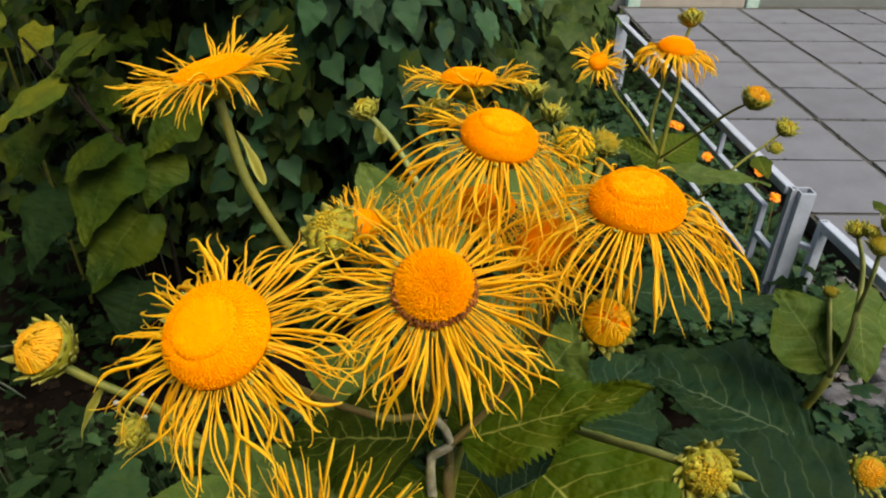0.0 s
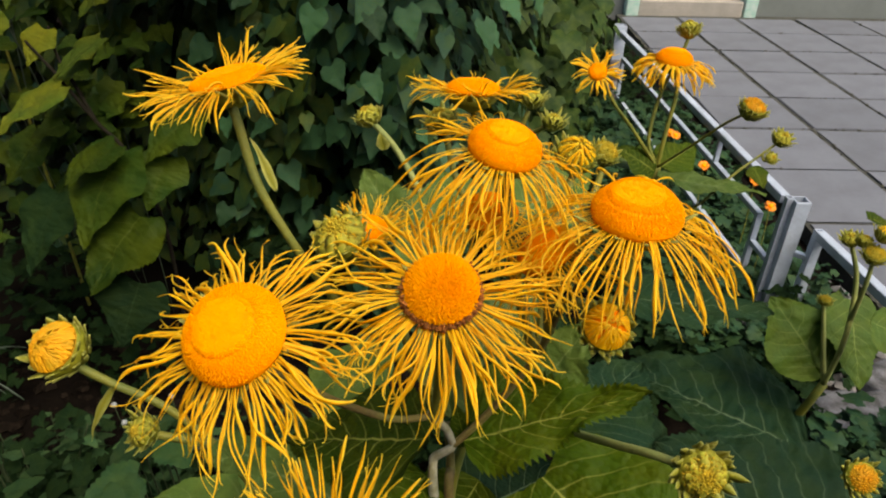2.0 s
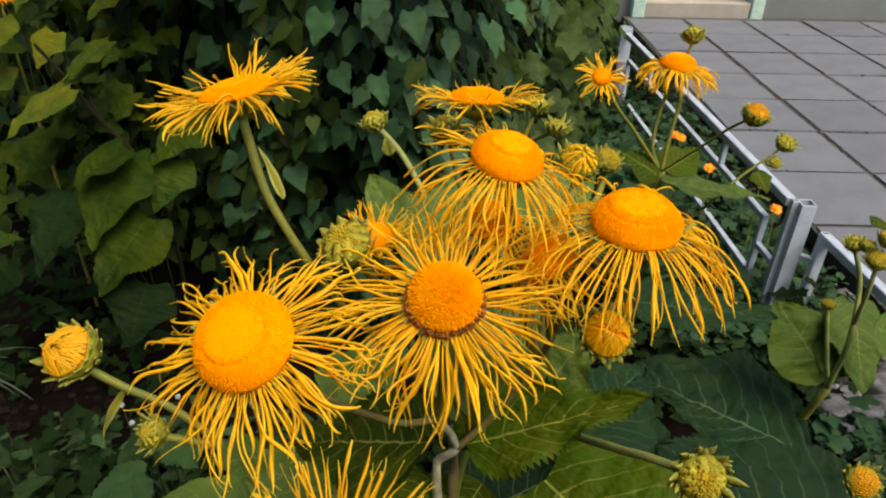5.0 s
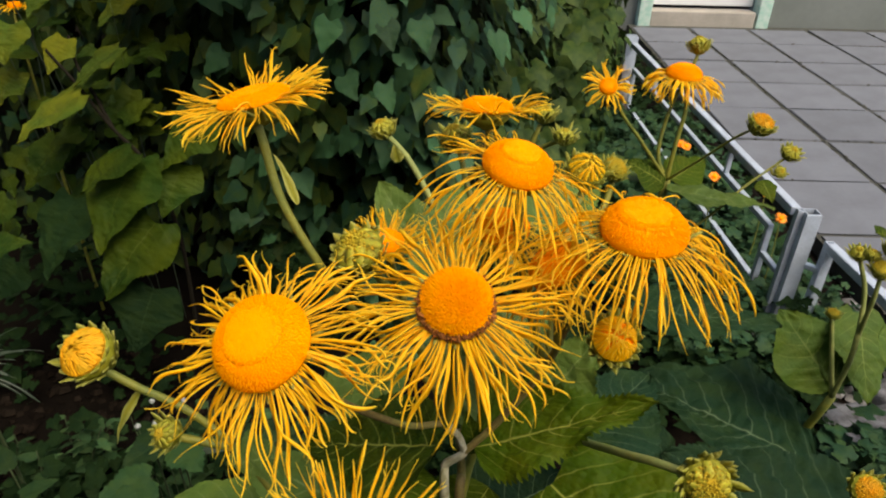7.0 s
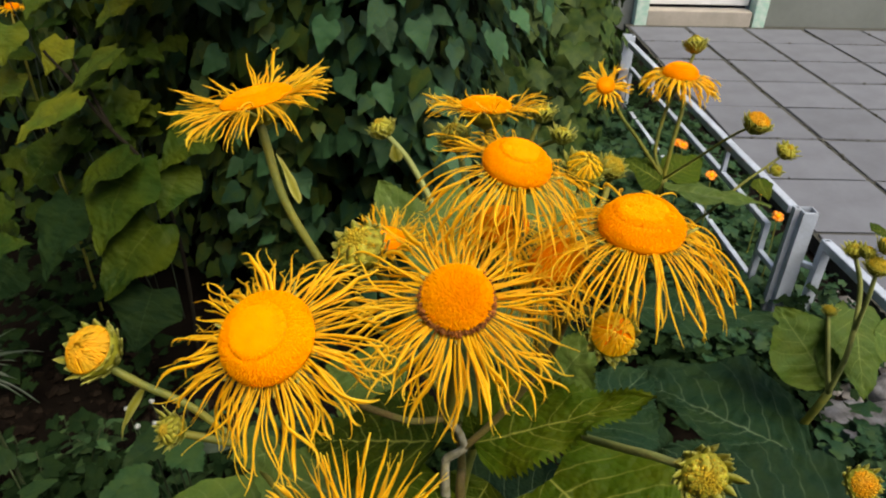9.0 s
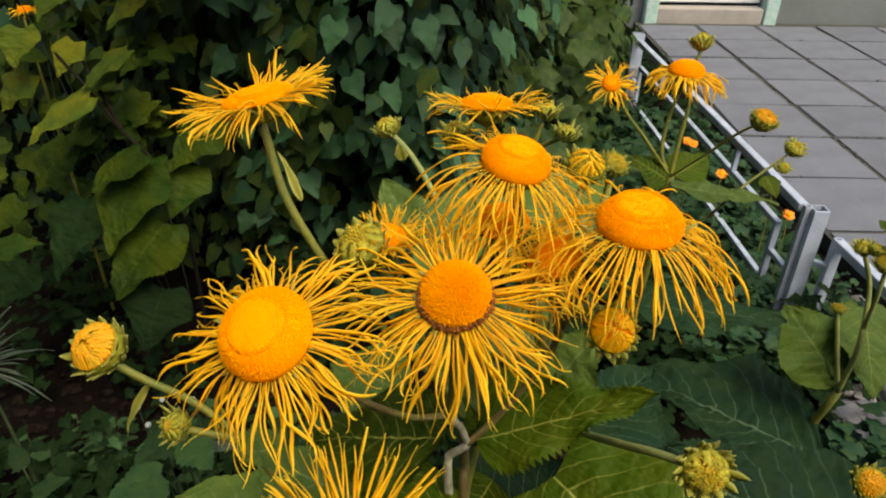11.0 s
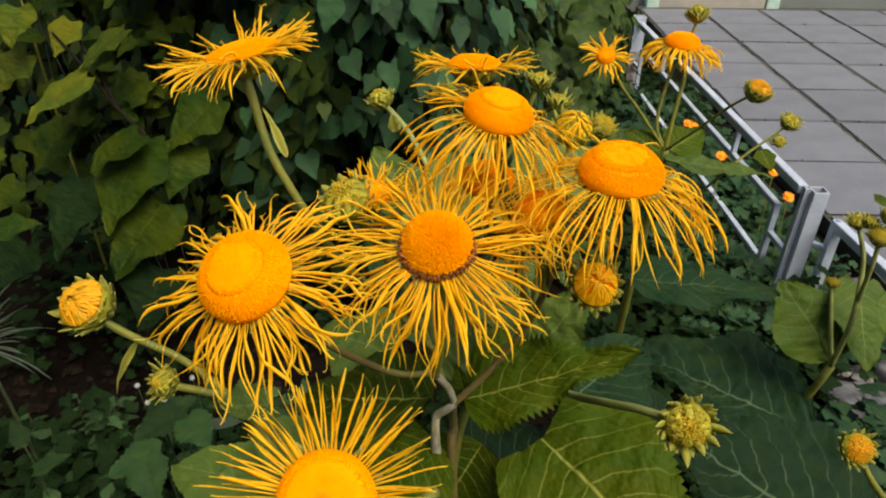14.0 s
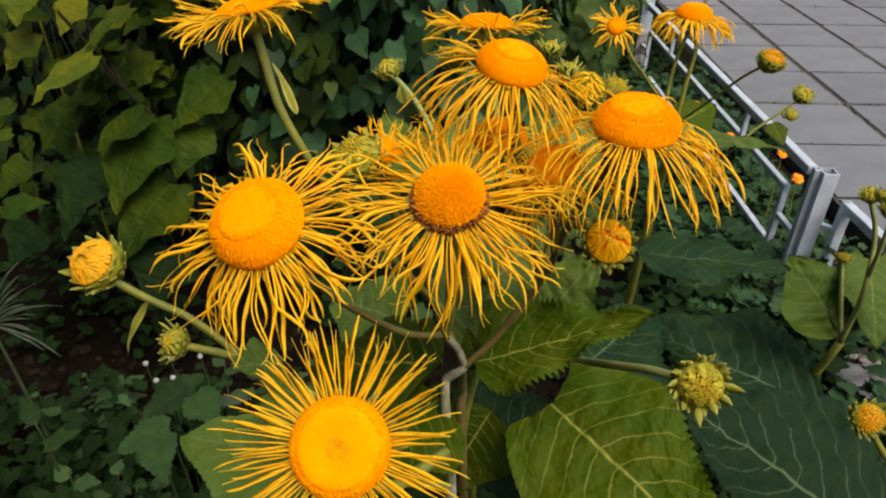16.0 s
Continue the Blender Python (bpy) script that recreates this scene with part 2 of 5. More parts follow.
# ---- mesh helpers ----
def mesh_object(name, verts, faces, mat, parent=None, label="", uvs=None, smooth=True):
    me = bpy.data.meshes.new(name)
    me.from_pydata(verts, [], faces)
    if uvs is not None:
        layer = me.uv_layers.new(name="UVMap")
        idx = np.empty(len(me.loops), dtype=np.int64)
        me.loops.foreach_get("vertex_index", idx)
        layer.data.foreach_set("uv", np.asarray(uvs, dtype=np.float32)[idx].ravel())
    me.materials.append(mat)
    if smooth:
        me.polygons.foreach_set("use_smooth", [True] * len(me.polygons))
    ob = new(name, me)
    if parent is not None:
        ob.parent = parent
    if label:
        tagged(ob, label)
    return ob


def part(name, bm, mat, parent, label=""):
    me = bpy.data.meshes.new(name)
    bm.to_mesh(me)
    bm.free()
    me.materials.append(mat)
    ob = new(name, me)
    ob.parent = parent
    if label:
        tagged(ob, label)
    return ob


def anchor(name, at, label, category, group=""):
    """A thing's empty, at its base; its parts carry world coordinates less the base."""
    ob = new(name)
    ob.location = at
    ob.empty_display_size = 0.05
    return tagged(ob, label, category, group)


def frame_of(n, hint=(0, 0, 1)):
    n = Vector(n).normalized()
    h = Vector(hint)
    if abs(n.dot(h)) > 0.97:
        h = Vector((0, 1, 0))
    e1 = h.cross(n).normalized()
    return e1, n.cross(e1).normalized(), n


def spline(pts, steps=8):
    """A smooth line through the points."""
    p = [Vector(q) for q in pts]
    p = [2 * p[0] - p[1]] + p + [2 * p[-1] - p[-2]]
    out = []
    for i in range(1, len(p) - 2):
        for k in range(steps):
            t = k / steps
            out.append(0.5 * (2 * p[i] + (p[i + 1] - p[i - 1]) * t + (2 * p[i - 1] - 5 * p[i] + 4 * p[i + 1] - p[i + 2]) * t * t
                              + (3 * p[i] - p[i - 1] - 3 * p[i + 1] + p[i + 2]) * t ** 3))
    out.append(p[-2])
    return out


def tube(name, pts, r0, r1, mat, parent, off, label="", sides=9, steps=8, knobbly=0.0):
    line = spline(pts, steps)
    verts, faces = [], []
    side = None
    for i, c in enumerate(line):
        d = (line[min(i + 1, len(line) - 1)] - line[max(i - 1, 0)]).normalized()
        side = d.orthogonal() if side is None else side - d * side.dot(d)
        side.normalize()
        up = d.cross(side)
        s = i / (len(line) - 1)
        r = r0 + (r1 - r0) * s
        for k in range(sides):
            a = 2 * math.pi * k / sides
            rr = r * (1 + 0.07 * (k % 2) + knobbly * noise.noise(c * 160 + Vector((k, 0, 0))))
            verts.append(c + (side * math.cos(a) + up * math.sin(a)) * rr - off)
    for i in range(len(line) - 1):
        for k in range(sides):
            a, b = i * sides + k, i * sides + (k + 1) % sides
            faces.append((a, b, b + sides, a + sides))
    faces.append(tuple(range(sides))[::-1])
    faces.append(tuple(range(len(verts) - sides, len(verts))))
    return mesh_object(name, verts, faces, mat, parent, label)


def lathe(profile, e1, e2, n, at, around=28, wobble=0.0, seed=0.0):
    verts, faces = [], []
    for j, (r, h) in enumerate(profile):
        for k in range(around):
            a = 2 * math.pi * k / around
            w = 1 + wobble * noise.noise(Vector((math.cos(a) * 2, math.sin(a) * 2, seed + h * 90)))
            verts.append(at + (e1 * math.cos(a) + e2 * math.sin(a)) * r * w + n * h * w)
    for j in range(len(profile) - 1):
        for k in range(around):
            a, b = j * around + k, j * around + (k + 1) % around
            faces.append((a, b, b + around, a + around))
    return verts, faces


# ---- the parts of a flower ----
def ray_strip(root, d, n, length, width, droop, curl, wave, rng, hook=0.0, steps=17):
    """A narrow ray floret, keeled, drooping, wavy, its tip often hooked. Gives vertices and faces."""
    ds = 1.0 / steps
    d = d.normalized()
    down = Vector((0, 0, -1))
    side = n.cross(d).normalized()
    ph, ph2, ph3 = rng.uniform(0, 6.3), rng.uniform(0, 6.3), rng.uniform(0, 6.3)
    turns, turns2 = rng.uniform(4, 9), rng.uniform(3, 8)
    hook_side, hook_up = rng.gauss(0, hook), rng.gauss(0, hook) + 0.25 * hook
    kink, bend = rng.uniform(0.3, 0.9), rng.gauss(0, 0.35 * hook)
    p = root.copy()
    verts, faces = [], []
    for i in range(steps + 1):
        s = i / steps
        up = side.cross(d).normalized()
        if up.dot(n) < -0.2:
            up.negate()
        w = width * (0.5 + 0.5 * min(1, s * 3)) * (1 if s < 0.8 else max(0.3, 1 - (s - 0.8) * 3.3))
        tw = 1.5 * math.sin(ph3 + s * 3.5) * s
        sd = side * math.cos(tw) + up * math.sin(tw)
        uu = up * math.cos(tw) - side * math.sin(tw)
        verts += [p - sd * w * 0.5, p + uu * width * 0.06, p + sd * w * 0.5, p - uu * width * 0.16]
        late = max(0.0, s - 0.70) / 0.30
        d = (d + down * droop * ds * (0.35 + 1.1 * s) + n * curl * ds * (0.3 + 1.4 * s)
             + side * ds * (wave * 6 * math.sin(ph + s * turns) * (0.3 + s) + hook_side * 5.5 * late + (bend * 9 if abs(s - kink) < 0.05 else 0))
             + up * ds * (wave * 5 * math.sin(ph2 + s * turns2) * (0.3 + s) + hook_up * 5.5 * late)).normalized()
        side = (side - d * side.dot(d)).normalized()
        p = p + d * ds * length
    for i in range(steps):
        for k in range(4):
            a, b = i * 4 + k, i * 4 + (k + 1) % 4
            faces.append((a, b, b + 4, a + 4))
    faces += [(3, 2, 1, 0), tuple(range(len(verts) - 4, len(verts)))]
    return verts, faces


def lengthwise(verts):
    """Own coordinates of a strip made of rings of four: x along it, y across from -1 to 1."""
    n = max(1, len(verts) // 4 - 1)
    return [((i // 4) / n, (-1.0, 0.0, 1.0, 0.0)[i % 4]) for i in range(len(verts))]


def prongs(spots, size, rng, tilt=0.25, girth=0.30):
    """Small open florets: four-sided spikes. spots: place, outward way, scale."""
    verts, faces = [], []
    for p, out, k in spots:
        e1, e2, o = frame_of(out + Vector((rng.uniform(-1, 1), rng.uniform(-1, 1), rng.uniform(-1, 1))) * tilt)
        r, h = size * girth * k, size * k * rng.uniform(0.7, 1.25)
        i = len(verts)
        for hh, rr in ((-0.3 * h, r * 0.8), (h * 0.7, r * 1.15), (h, r * 0.55)):
            for a in range(4):
                t = a * math.pi / 2
                verts.append(p + (e1 * math.cos(t) + e2 * math.sin(t)) * rr + o * hh)
        for j in range(2):
            for a in range(4):
                b = (a + 1) % 4
                faces.append((i + j * 4 + a, i + j * 4 + b, i + j * 4 + 4 + b, i + j * 4 + 4 + a))
        faces.append((i + 8, i + 9, i + 10, i + 11))
    return verts, faces


def bract_shape(root, out, up, length, width, curl, lean=0.37):
    """A pointed bract: a keeled lance-shaped scale that bends outward."""
    verts, faces = [], []
    d = (up * (1 - lean) + out * lean).normalized()
    side = up.cross(out).normalized()
    p = root.copy()
    steps = 5
    for i in range(steps + 1):
        s = i / steps
        w = width * (0.75 + 0.25 * s * 2 if s < 0.4 else 0.95 * (1 - ((s - 0.4) / 0.6) ** 1.5) + 0.02)
        nrm = side.cross(d)
        verts += [p - side * w * 0.5, p + nrm * width * 0.10, p + side * w * 0.5, p - nrm * width * 0.07]
        d = (d + out * curl / steps).normalized()
        p = p + d * length / steps
    for i in range(steps):
        for k in range(4):
            a, b = i * 4 + k, i * 4 + (k + 1) % 4
            faces.append((a, b, b + 4, a + 4))
    faces.append(tuple(range(len(verts) - 4, len(verts))))
    return verts, faces


def flower_head(plant, at, normal, radius, rays, length, droop, lift, seed, ray_width=0.00084, opened=0.53, brown=False,
                curl=-0.3, reach=None, label="", wave=0.28, height=0.46, bracts=12, gaps=(), hook=0.85, pit=False, cap=0.60, stiff=()):
    """A composite head: domed disc with open florets round a flat middle, a skirt of thread-like rays, a green cup of bracts.
    reach: how the rays' length goes with the way they point (a function of the angle, 0 to its own right, 90 up)."""
    rng = random.Random(seed)
    off = plant.location.copy()
    e1, e2, n = frame_of(normal)
    at = Vector(at) - off
    R = radius
    prof = [(0.0005, 0.90 if pit else 1.06), (0.35 * cap, 0.93 if pit else 1.05), (0.72 * cap, 1.0), (0.92 * cap, 0.96), (cap, 0.88 if cap < 0.65 else 0.84), (cap + 0.025, 0.81 if cap < 0.65 else 0.78 if cap < 0.75 else 0.66), (cap + 0.05, 0.84 if cap < 0.65 else 0.79 if cap < 0.75 else 0.68), (max(0.78, cap + 0.08), 0.72 if cap < 0.75 else 0.66), (0.92, 0.46), (1.0, 0.12), (0.97, -0.08), (0.80, -0.20)]
    if brown:
        prof = [(0.0005, 1.05), (0.30, 1.0), (0.55, 0.88), (0.75, 0.66), (0.90, 0.36), (0.97, 0.1), (0.95, -0.08), (0.80, -0.20)]
    prof = [(r * R, h * height * R) for r, h in prof]
    v, f = lathe(prof, e1, e2, n, at, 36, 0.012, seed)
    disc = mesh_object("disc", v, f, M_DISC, plant)
    head = disc
    if label:
        tagged(disc, label)
    disc.name = "flower_head"

    def dome(r):
        for (r0, h0), (r1, h1) in zip(prof, prof[1:]):
            if r0 <= r <= r1:
                k = (r - r0) / max(1e-9, r1 - r0)
                return h0 + (h1 - h0) * k, (h1 - h0) / max(1e-9, r1 - r0)
        return prof[-3][1], -2.0

    spots, inner, low, groove = [], [], [], []
    count = 2500
    for i in range(count):
        r = R * 0.985 * math.sqrt((i + 0.5) / count)
        a = i * 2.399963 + rng.uniform(-0.03, 0.03)
        h, slope = dome(r)
        rad = e1 * math.cos(a) + e2 * math.sin(a)
        out = (n - rad * max(-1.6, min(0.5, slope))).normalized()
        p = at + rad * r + n * h
        q = r / R
        if q > 0.93 and brown and math.sin(a) < rng.uniform(-0.5, 0.9):
            low.append((p, (out + rad * 0.6).normalized(), 1.1))
        elif not brown and abs(q - cap - 0.012) < (0.035 if pit else 0.018) and rng.random() < 0.85:
            groove.append((p - out * R * 0.012, out, 0.8))
        elif q > opened:
            spots.append((p, out, (1.0 if brown else 0.85 + 0.3 * rng.random()) * (0.8 + 0.3 * q)))
        elif q > 0.03:
            inner.append((p - out * R * 0.010, out, 0.75 + 0.25 * rng.random()))
    if brown:
        for i in range(260):
            a = rng.uniform(0, 6.283)
            rad = e1 * math.cos(a) + e2 * math.sin(a)
            if math.sin(a) < rng.uniform(-0.4, 0.9):
                low.append((at + rad * R * rng.uniform(0.94, 1.02) + n * height * R * rng.uniform(-0.10, 0.34), (rad + n * 0.3).normalized(), rng.uniform(0.7, 1.3)))
    v, f = prongs(spots, R * (0.095 if brown else 0.027), rng, 0.30 if brown else 0.18, 0.26 if brown else 0.62)
    tagged(mesh_object("floret_carpet", v, f, M_FLORET, head, smooth=False), kind="stuff")
    if inner:
        v, f = prongs(inner, R * 0.024, rng, 0.12, 0.75)
        tagged(mesh_object("floret_cap", v, f, M_DISC, head, "smooth cap of closed orange florets", smooth=False), kind="stuff")
    if groove:
        v, f = prongs(groove, R * 0.034, rng, 0.5, 0.6)
        tagged(mesh_object("disc_groove", v, f, M_GROOVE, head, "deeper orange ring between the opened and closed florets", smooth=False), kind="stuff")
    if low:
        v, f = prongs(low, R * 0.12, rng, 0.5)
        tagged(mesh_object("withered_rim", v, f, M_BROWN, head, "dark brown withered florets round the rim", smooth=False), kind="stuff")
    if pit:
        core = [(at + (e1 * math.cos(i * 2.4) + e2 * math.sin(i * 2.4)) * R * 0.23 * math.sqrt((i + 0.5) / 70) + n * height * R * 0.93, n, 1.0) for i in range(70)]
        v, f = prongs(core, R * 0.036, rng, 0.2, 0.6)
        tagged(mesh_object("disc_centre", v, f, M_PIT, head, "olive yellow pitted centre", smooth=False), kind="stuff")
    # green cup
    cup = [(0.80 * R, -0.16 * height * R), (0.86 * R, -0.3 * R), (0.62 * R, -0.52 * R), (0.28 * R, -0.66 * R), (0.10 * R, -0.75 * R)]
    v, f = lathe(cup, e1, e2, n, at, 20, 0.06, seed + 5)
    mesh_object("cup", v, f, M_BRACT, head, "lime green cup of bracts")
    for i in range(bracts):
        a = 2 * math.pi * (i + rng.uniform(-0.2, 0.2)) / bracts
        rad = e1 * math.cos(a) + e2 * math.sin(a)
        v, f = bract_shape(at + rad * R * 0.6 - n * R * 0.5, rad, n, R * rng.uniform(0.7, 0.95), R * 0.32, rng.uniform(0.6, 1.5))
        mesh_object("bract", v, f, M_BRACT, head, uvs=lengthwise(v))
    # rays, gathered into loose bunches that cross at their tips
    i = 0
    while i < rays:
        size = rng.choice((1, 2, 3, 4, 5, 6))
        middle = 2 * math.pi * (i + size / 2 + rng.uniform(-0.6, 0.6)) / rays
        tilt = lift + rng.gauss(0, 0.16)
        for k in range(size):
            a = 2 * math.pi * (i + k + 0.5 + rng.uniform(-0.45, 0.45)) / rays
            deg = math.degrees(a) % 360
            if any(lo <= deg <= hi and rng.random() < p for lo, hi, p in gaps):
                continue
            a2 = a + (middle - a) * rng.uniform(0.5, 1.6) + rng.gauss(0, 0.06)
            rad, way = e1 * math.cos(a) + e2 * math.sin(a), e1 * math.cos(a2) + e2 * math.sin(a2)
            L = length * (reach(a) if reach else 1.0) * rng.uniform(0.72, 1.12)
            up = tilt + rng.gauss(0, 0.12)
            limp = next((k for lo, hi, k in stiff if lo <= deg <= hi), 1.0)
            root = at + rad * R * 0.93 + n * R * height * rng.uniform(-0.12, 0.06)
            v, f = ray_strip(root, way * math.cos(up) + n * math.sin(up), n, L, ray_width * rng.choice((0.75, 0.9, 1.0, 1.15, 1.4, 1.8)) * rng.uniform(0.85, 1.15), droop * limp * rng.uniform(0.7, 1.3), curl * limp + rng.uniform(-0.25, 0.25), wave * rng.uniform(0.4, 1.6), rng, hook)
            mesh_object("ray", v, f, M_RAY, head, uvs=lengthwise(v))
        i += size
    return head


def bud(plant, at, normal, radius, seed, core=M_BUDCORE, openness=0.7, spiky=1.0, label="", petals=0, middle=0.84, folded=None):
    """A bud: an overlapping cup of bracts round a closed yellow middle; petals: short rays still folded in."""
    rng = random.Random(seed)
    off = plant.location.copy()
    e1, e2, n = frame_of(normal)
    at = Vector(at) - off
    R = radius
    cup = [(0.12 * R, -0.95 * R), (0.45 * R, -0.82 * R), (0.80 * R, -0.45 * R), (0.95 * R, -0.05 * R), (0.88 * R, 0.22 * R), (0.7 * R, 0.3 * R)]
    v, f = lathe(cup, e1, e2, n, at, 18, 0.08, seed)
    head = mesh_object("flower_bud", v, f, M_BRACT, plant, label)
    q = openness
    closed = not petals and middle < 0.84
    prof = [(0.0005, 0.66), (0.25, 0.63), (0.5, 0.53), (0.70, 0.38), (0.84, 0.14), (0.86, -0.1)]
    v, f = lathe([(r * R * middle / 0.84, h * R) for r, h in prof], e1, e2, n, at, 18, 0.06, seed + 3)
    mesh_object("disc", v, f, core, head)
    spots = []
    for i in range(110):
        r = middle * R * math.sqrt((i + 0.5) / 110)
        a = i * 2.399963
        rad = e1 * math.cos(a) + e2 * math.sin(a)
        k = r / R
        h = R * (0.66 - 0.62 * (k * 0.84 / middle) ** 2.0)
        spots.append((at + rad * r + n * h, (n + rad * (0.3 * k - (0.5 * (1 - q)))).normalized(), rng.uniform(0.7, 1.2)))
    v, f = prongs(spots, R * (0.05 if petals > 20 else 0.12), rng, 0.3, 0.5)
    tagged(mesh_object("floret_carpet", v, f, core, head, smooth=False), kind="stuff")
    if closed:
        # scales folded over the middle, overlapping like tiles towards its centre
        for row, (num, rr, hgt, ln) in enumerate(((11, 0.88, 0.16, 0.56), (9, 0.72, 0.42, 0.50))):
            for i in range(num):
                a = 2 * math.pi * (i + 0.5 * row + rng.uniform(-0.15, 0.15)) / num
                rad = e1 * math.cos(a) + e2 * math.sin(a)
                v, f = bract_shape(at + rad * rr * R + n * hgt * R, -rad, n, R * ln * rng.uniform(0.85, 1.15), R * 0.46, 0.5, 0.45 + 0.20 * row)
                mesh_object("scale", v, f, M_BUDSCALE, head, uvs=lengthwise(v))
        rows = ((11, -0.62, 0.62, 0.2, 0.45), (12, -0.22, 0.60, 0.15, 0.42), (12, 0.06, 0.30 + 0.38 * spiky, 0.1, 0.50))
    else:
        rows = ((12, -0.6, 0.68, 0.8, 0.37), (13, -0.25, 0.64, 0.6, 0.37), (13, 0.02, 0.54 if petals else 0.50, 0.15, 0.37))
    for row, (num, hgt, ln, crl, lean) in enumerate(rows):
        for i in range(num):
            a = 2 * math.pi * (i + 0.5 * row + rng.uniform(-0.2, 0.2)) / num
            rad = e1 * math.cos(a) + e2 * math.sin(a)
            rr = (0.72, 0.90, 0.86 if closed or middle > 0.7 else 0.74)[row] * R
            v, f = bract_shape(at + rad * rr + n * hgt * R, rad, n, R * ln * rng.choice((0.7, 0.85, 0.95, 1.0, 1.1, 1.45)) * (0.7 + 0.3 * spiky), R * (0.40 if closed else 0.36), crl * spiky * rng.uniform(0.2, 1.6), lean)
            mesh_object("bract", v, f, M_BRACT, head, uvs=lengthwise(v))
    for i in range(petals):
        # ray still folded over the middle, lying on the dome with a twist
        a0 = 2 * math.pi * (i + rng.uniform(-0.4, 0.4)) / petals
        twist, stop, w = rng.uniform(-0.9, 0.5), rng.uniform(0.05, 0.45), R * rng.uniform(0.07, 0.12)
        v, f, n_s = [], [], 8
        for j in range(n_s + 1):
            k = j / n_s
            rr = 0.88 + (stop - 0.88) * k
            a = a0 + twist * k * k
            rad, tan = e1 * math.cos(a) + e2 * math.sin(a), e2 * math.cos(a) - e1 * math.sin(a)
            h = (0.72 - 0.62 * rr ** 2) + 0.05 * rng.random() + 0.10 * k
            c = at + rad * rr * R + n * h * R
            ww = w * (1 - 0.6 * k)
            v += [c - tan * ww, c + n * w * 0.5, c + tan * ww, c - n * w * 0.5]
        for j in range(n_s):
            for q in range(4):
                x, y = j * 4 + q, j * 4 + (q + 1) % 4
                f.append((x, y, y + 4, x + 4))
        f.append(tuple(range(len(v) - 4, len(v))))
        mesh_object("ray", v, f, folded or M_RAY, head, uvs=lengthwise(v))
    return head


def blade(base, tip, width, face, sag=0.12, fold=0.25, teeth=22, tooth=0.05, heart=0.0, ruffle=0.05, seed=0, nu=34, nv=14, widest=0.38, off=None, taper=0.25, power=1.7, lop=0.0):
    """A leaf blade from base to tip with toothed edge, folded on its midrib, sagging; face: the way its upper side looks."""
    base, tip = Vector(base), Vector(tip)
    ax = tip - base
    L = ax.length
    ax.normalize()
    up = Vector(face)
    up = (up - ax * up.dot(ax)).normalized()
    side = up.cross(ax).normalized()
    off = off or Vector()
    verts, faces, uvs = [], [], []
    nu = max(nu, 3 * teeth) if tooth else nu
    for i in range(nu + 1):
        u = i / nu
        # outline
        if u < widest:
            k = u / widest
            w = math.sqrt(max(0, 1 - (1 - k) ** 2)) if not heart else min(1.0, 0.55 + 0.9 * k - 0.45 * k * k) if u > 0 else 0.5
        else:
            k = (u - widest) / (1 - widest)
            w = (1 - k ** power) * (1 - taper * math.sin(math.pi * k))
        for j in range(nv + 1):
            u = i / nu
            t = 2 * j / nv - 1
            at = abs(t)
            ww = width * 0.5 * w * (1 - abs(lop) if t * lop > 0 else 1.0)
            edge = 0.0
            if at > 0.99 and 0 < i < nu and tooth:
                edge = tooth * width * 0.5 * ((0.6, -0.1, -0.5)[i % 3]) * (1.0 + 0.4 * math.sin(i * 2.1 + seed)) * min(1.0, 0.12 + 1.4 * w)
                u = u + (0.012 if i % 3 == 0 else 0)
            x = u * L - (heart * L * (at ** 1.5) * max(0, 1 - u / 0.35) if heart else 0)
            y = t * ww + math.copysign(edge, t)
            z = (-sag * L * (u * u) + fold * abs(y) - fold * 0.9 * (abs(y) ** 2) / (width * 0.5 + 1e-9)
                 + ruffle * width * (at ** 2) * math.sin(u * 17 + seed * 3 + (2 if t > 0 else 0)) * 0.5
                 + 0.03 * width * noise.noise(Vector((u * 9, t * 5, seed * 3.1))) + 0.016 * width * noise.noise(Vector((u * 26, t * 13, seed * 3.1))))
            # raised lateral veins
            z -= 0.008 * width * (1 - abs(2 * ((u - at ** 1.3 * 0.24) * 9 % 1) - 1)) * (1 if 0.1 < at < 0.95 else 0)
            verts.append(base + ax * x + side * y + up * z - off)
            uvs.append((u, t))
    for i in range(nu):
        for j in range(nv):
            a = i * (nv + 1) + j
            faces.append((a, a + nv + 1, a + nv + 2, a + 1))
    return verts, faces, uvs


def leaf(plant, base, tip, width, face, mat=None, name="leaf", label="", **k):
    v, f, uv = blade(base, tip, width, face, off=plant.location, **k)
    return mesh_object(name, v, f, mat or M_LEAF, plant, label, uv)


# ---- the large structure ----
def ground_height(x, y):
    bed = 0.06 + 0.03 * noise.noise(Vector((x * 2.3, y * 2.3, 0.3))) + 0.02 * noise.noise(Vector((x * 9, y * 9, 4.0)))
    k = min(1, max(0, (1.44 - x) / 0.12))
    far = min(1, max(0, (max(abs(x), abs(y)) - 9) / 5))
    return (-0.07 + (bed + 0.07) * k) * (1 - far) - 0.07 * far


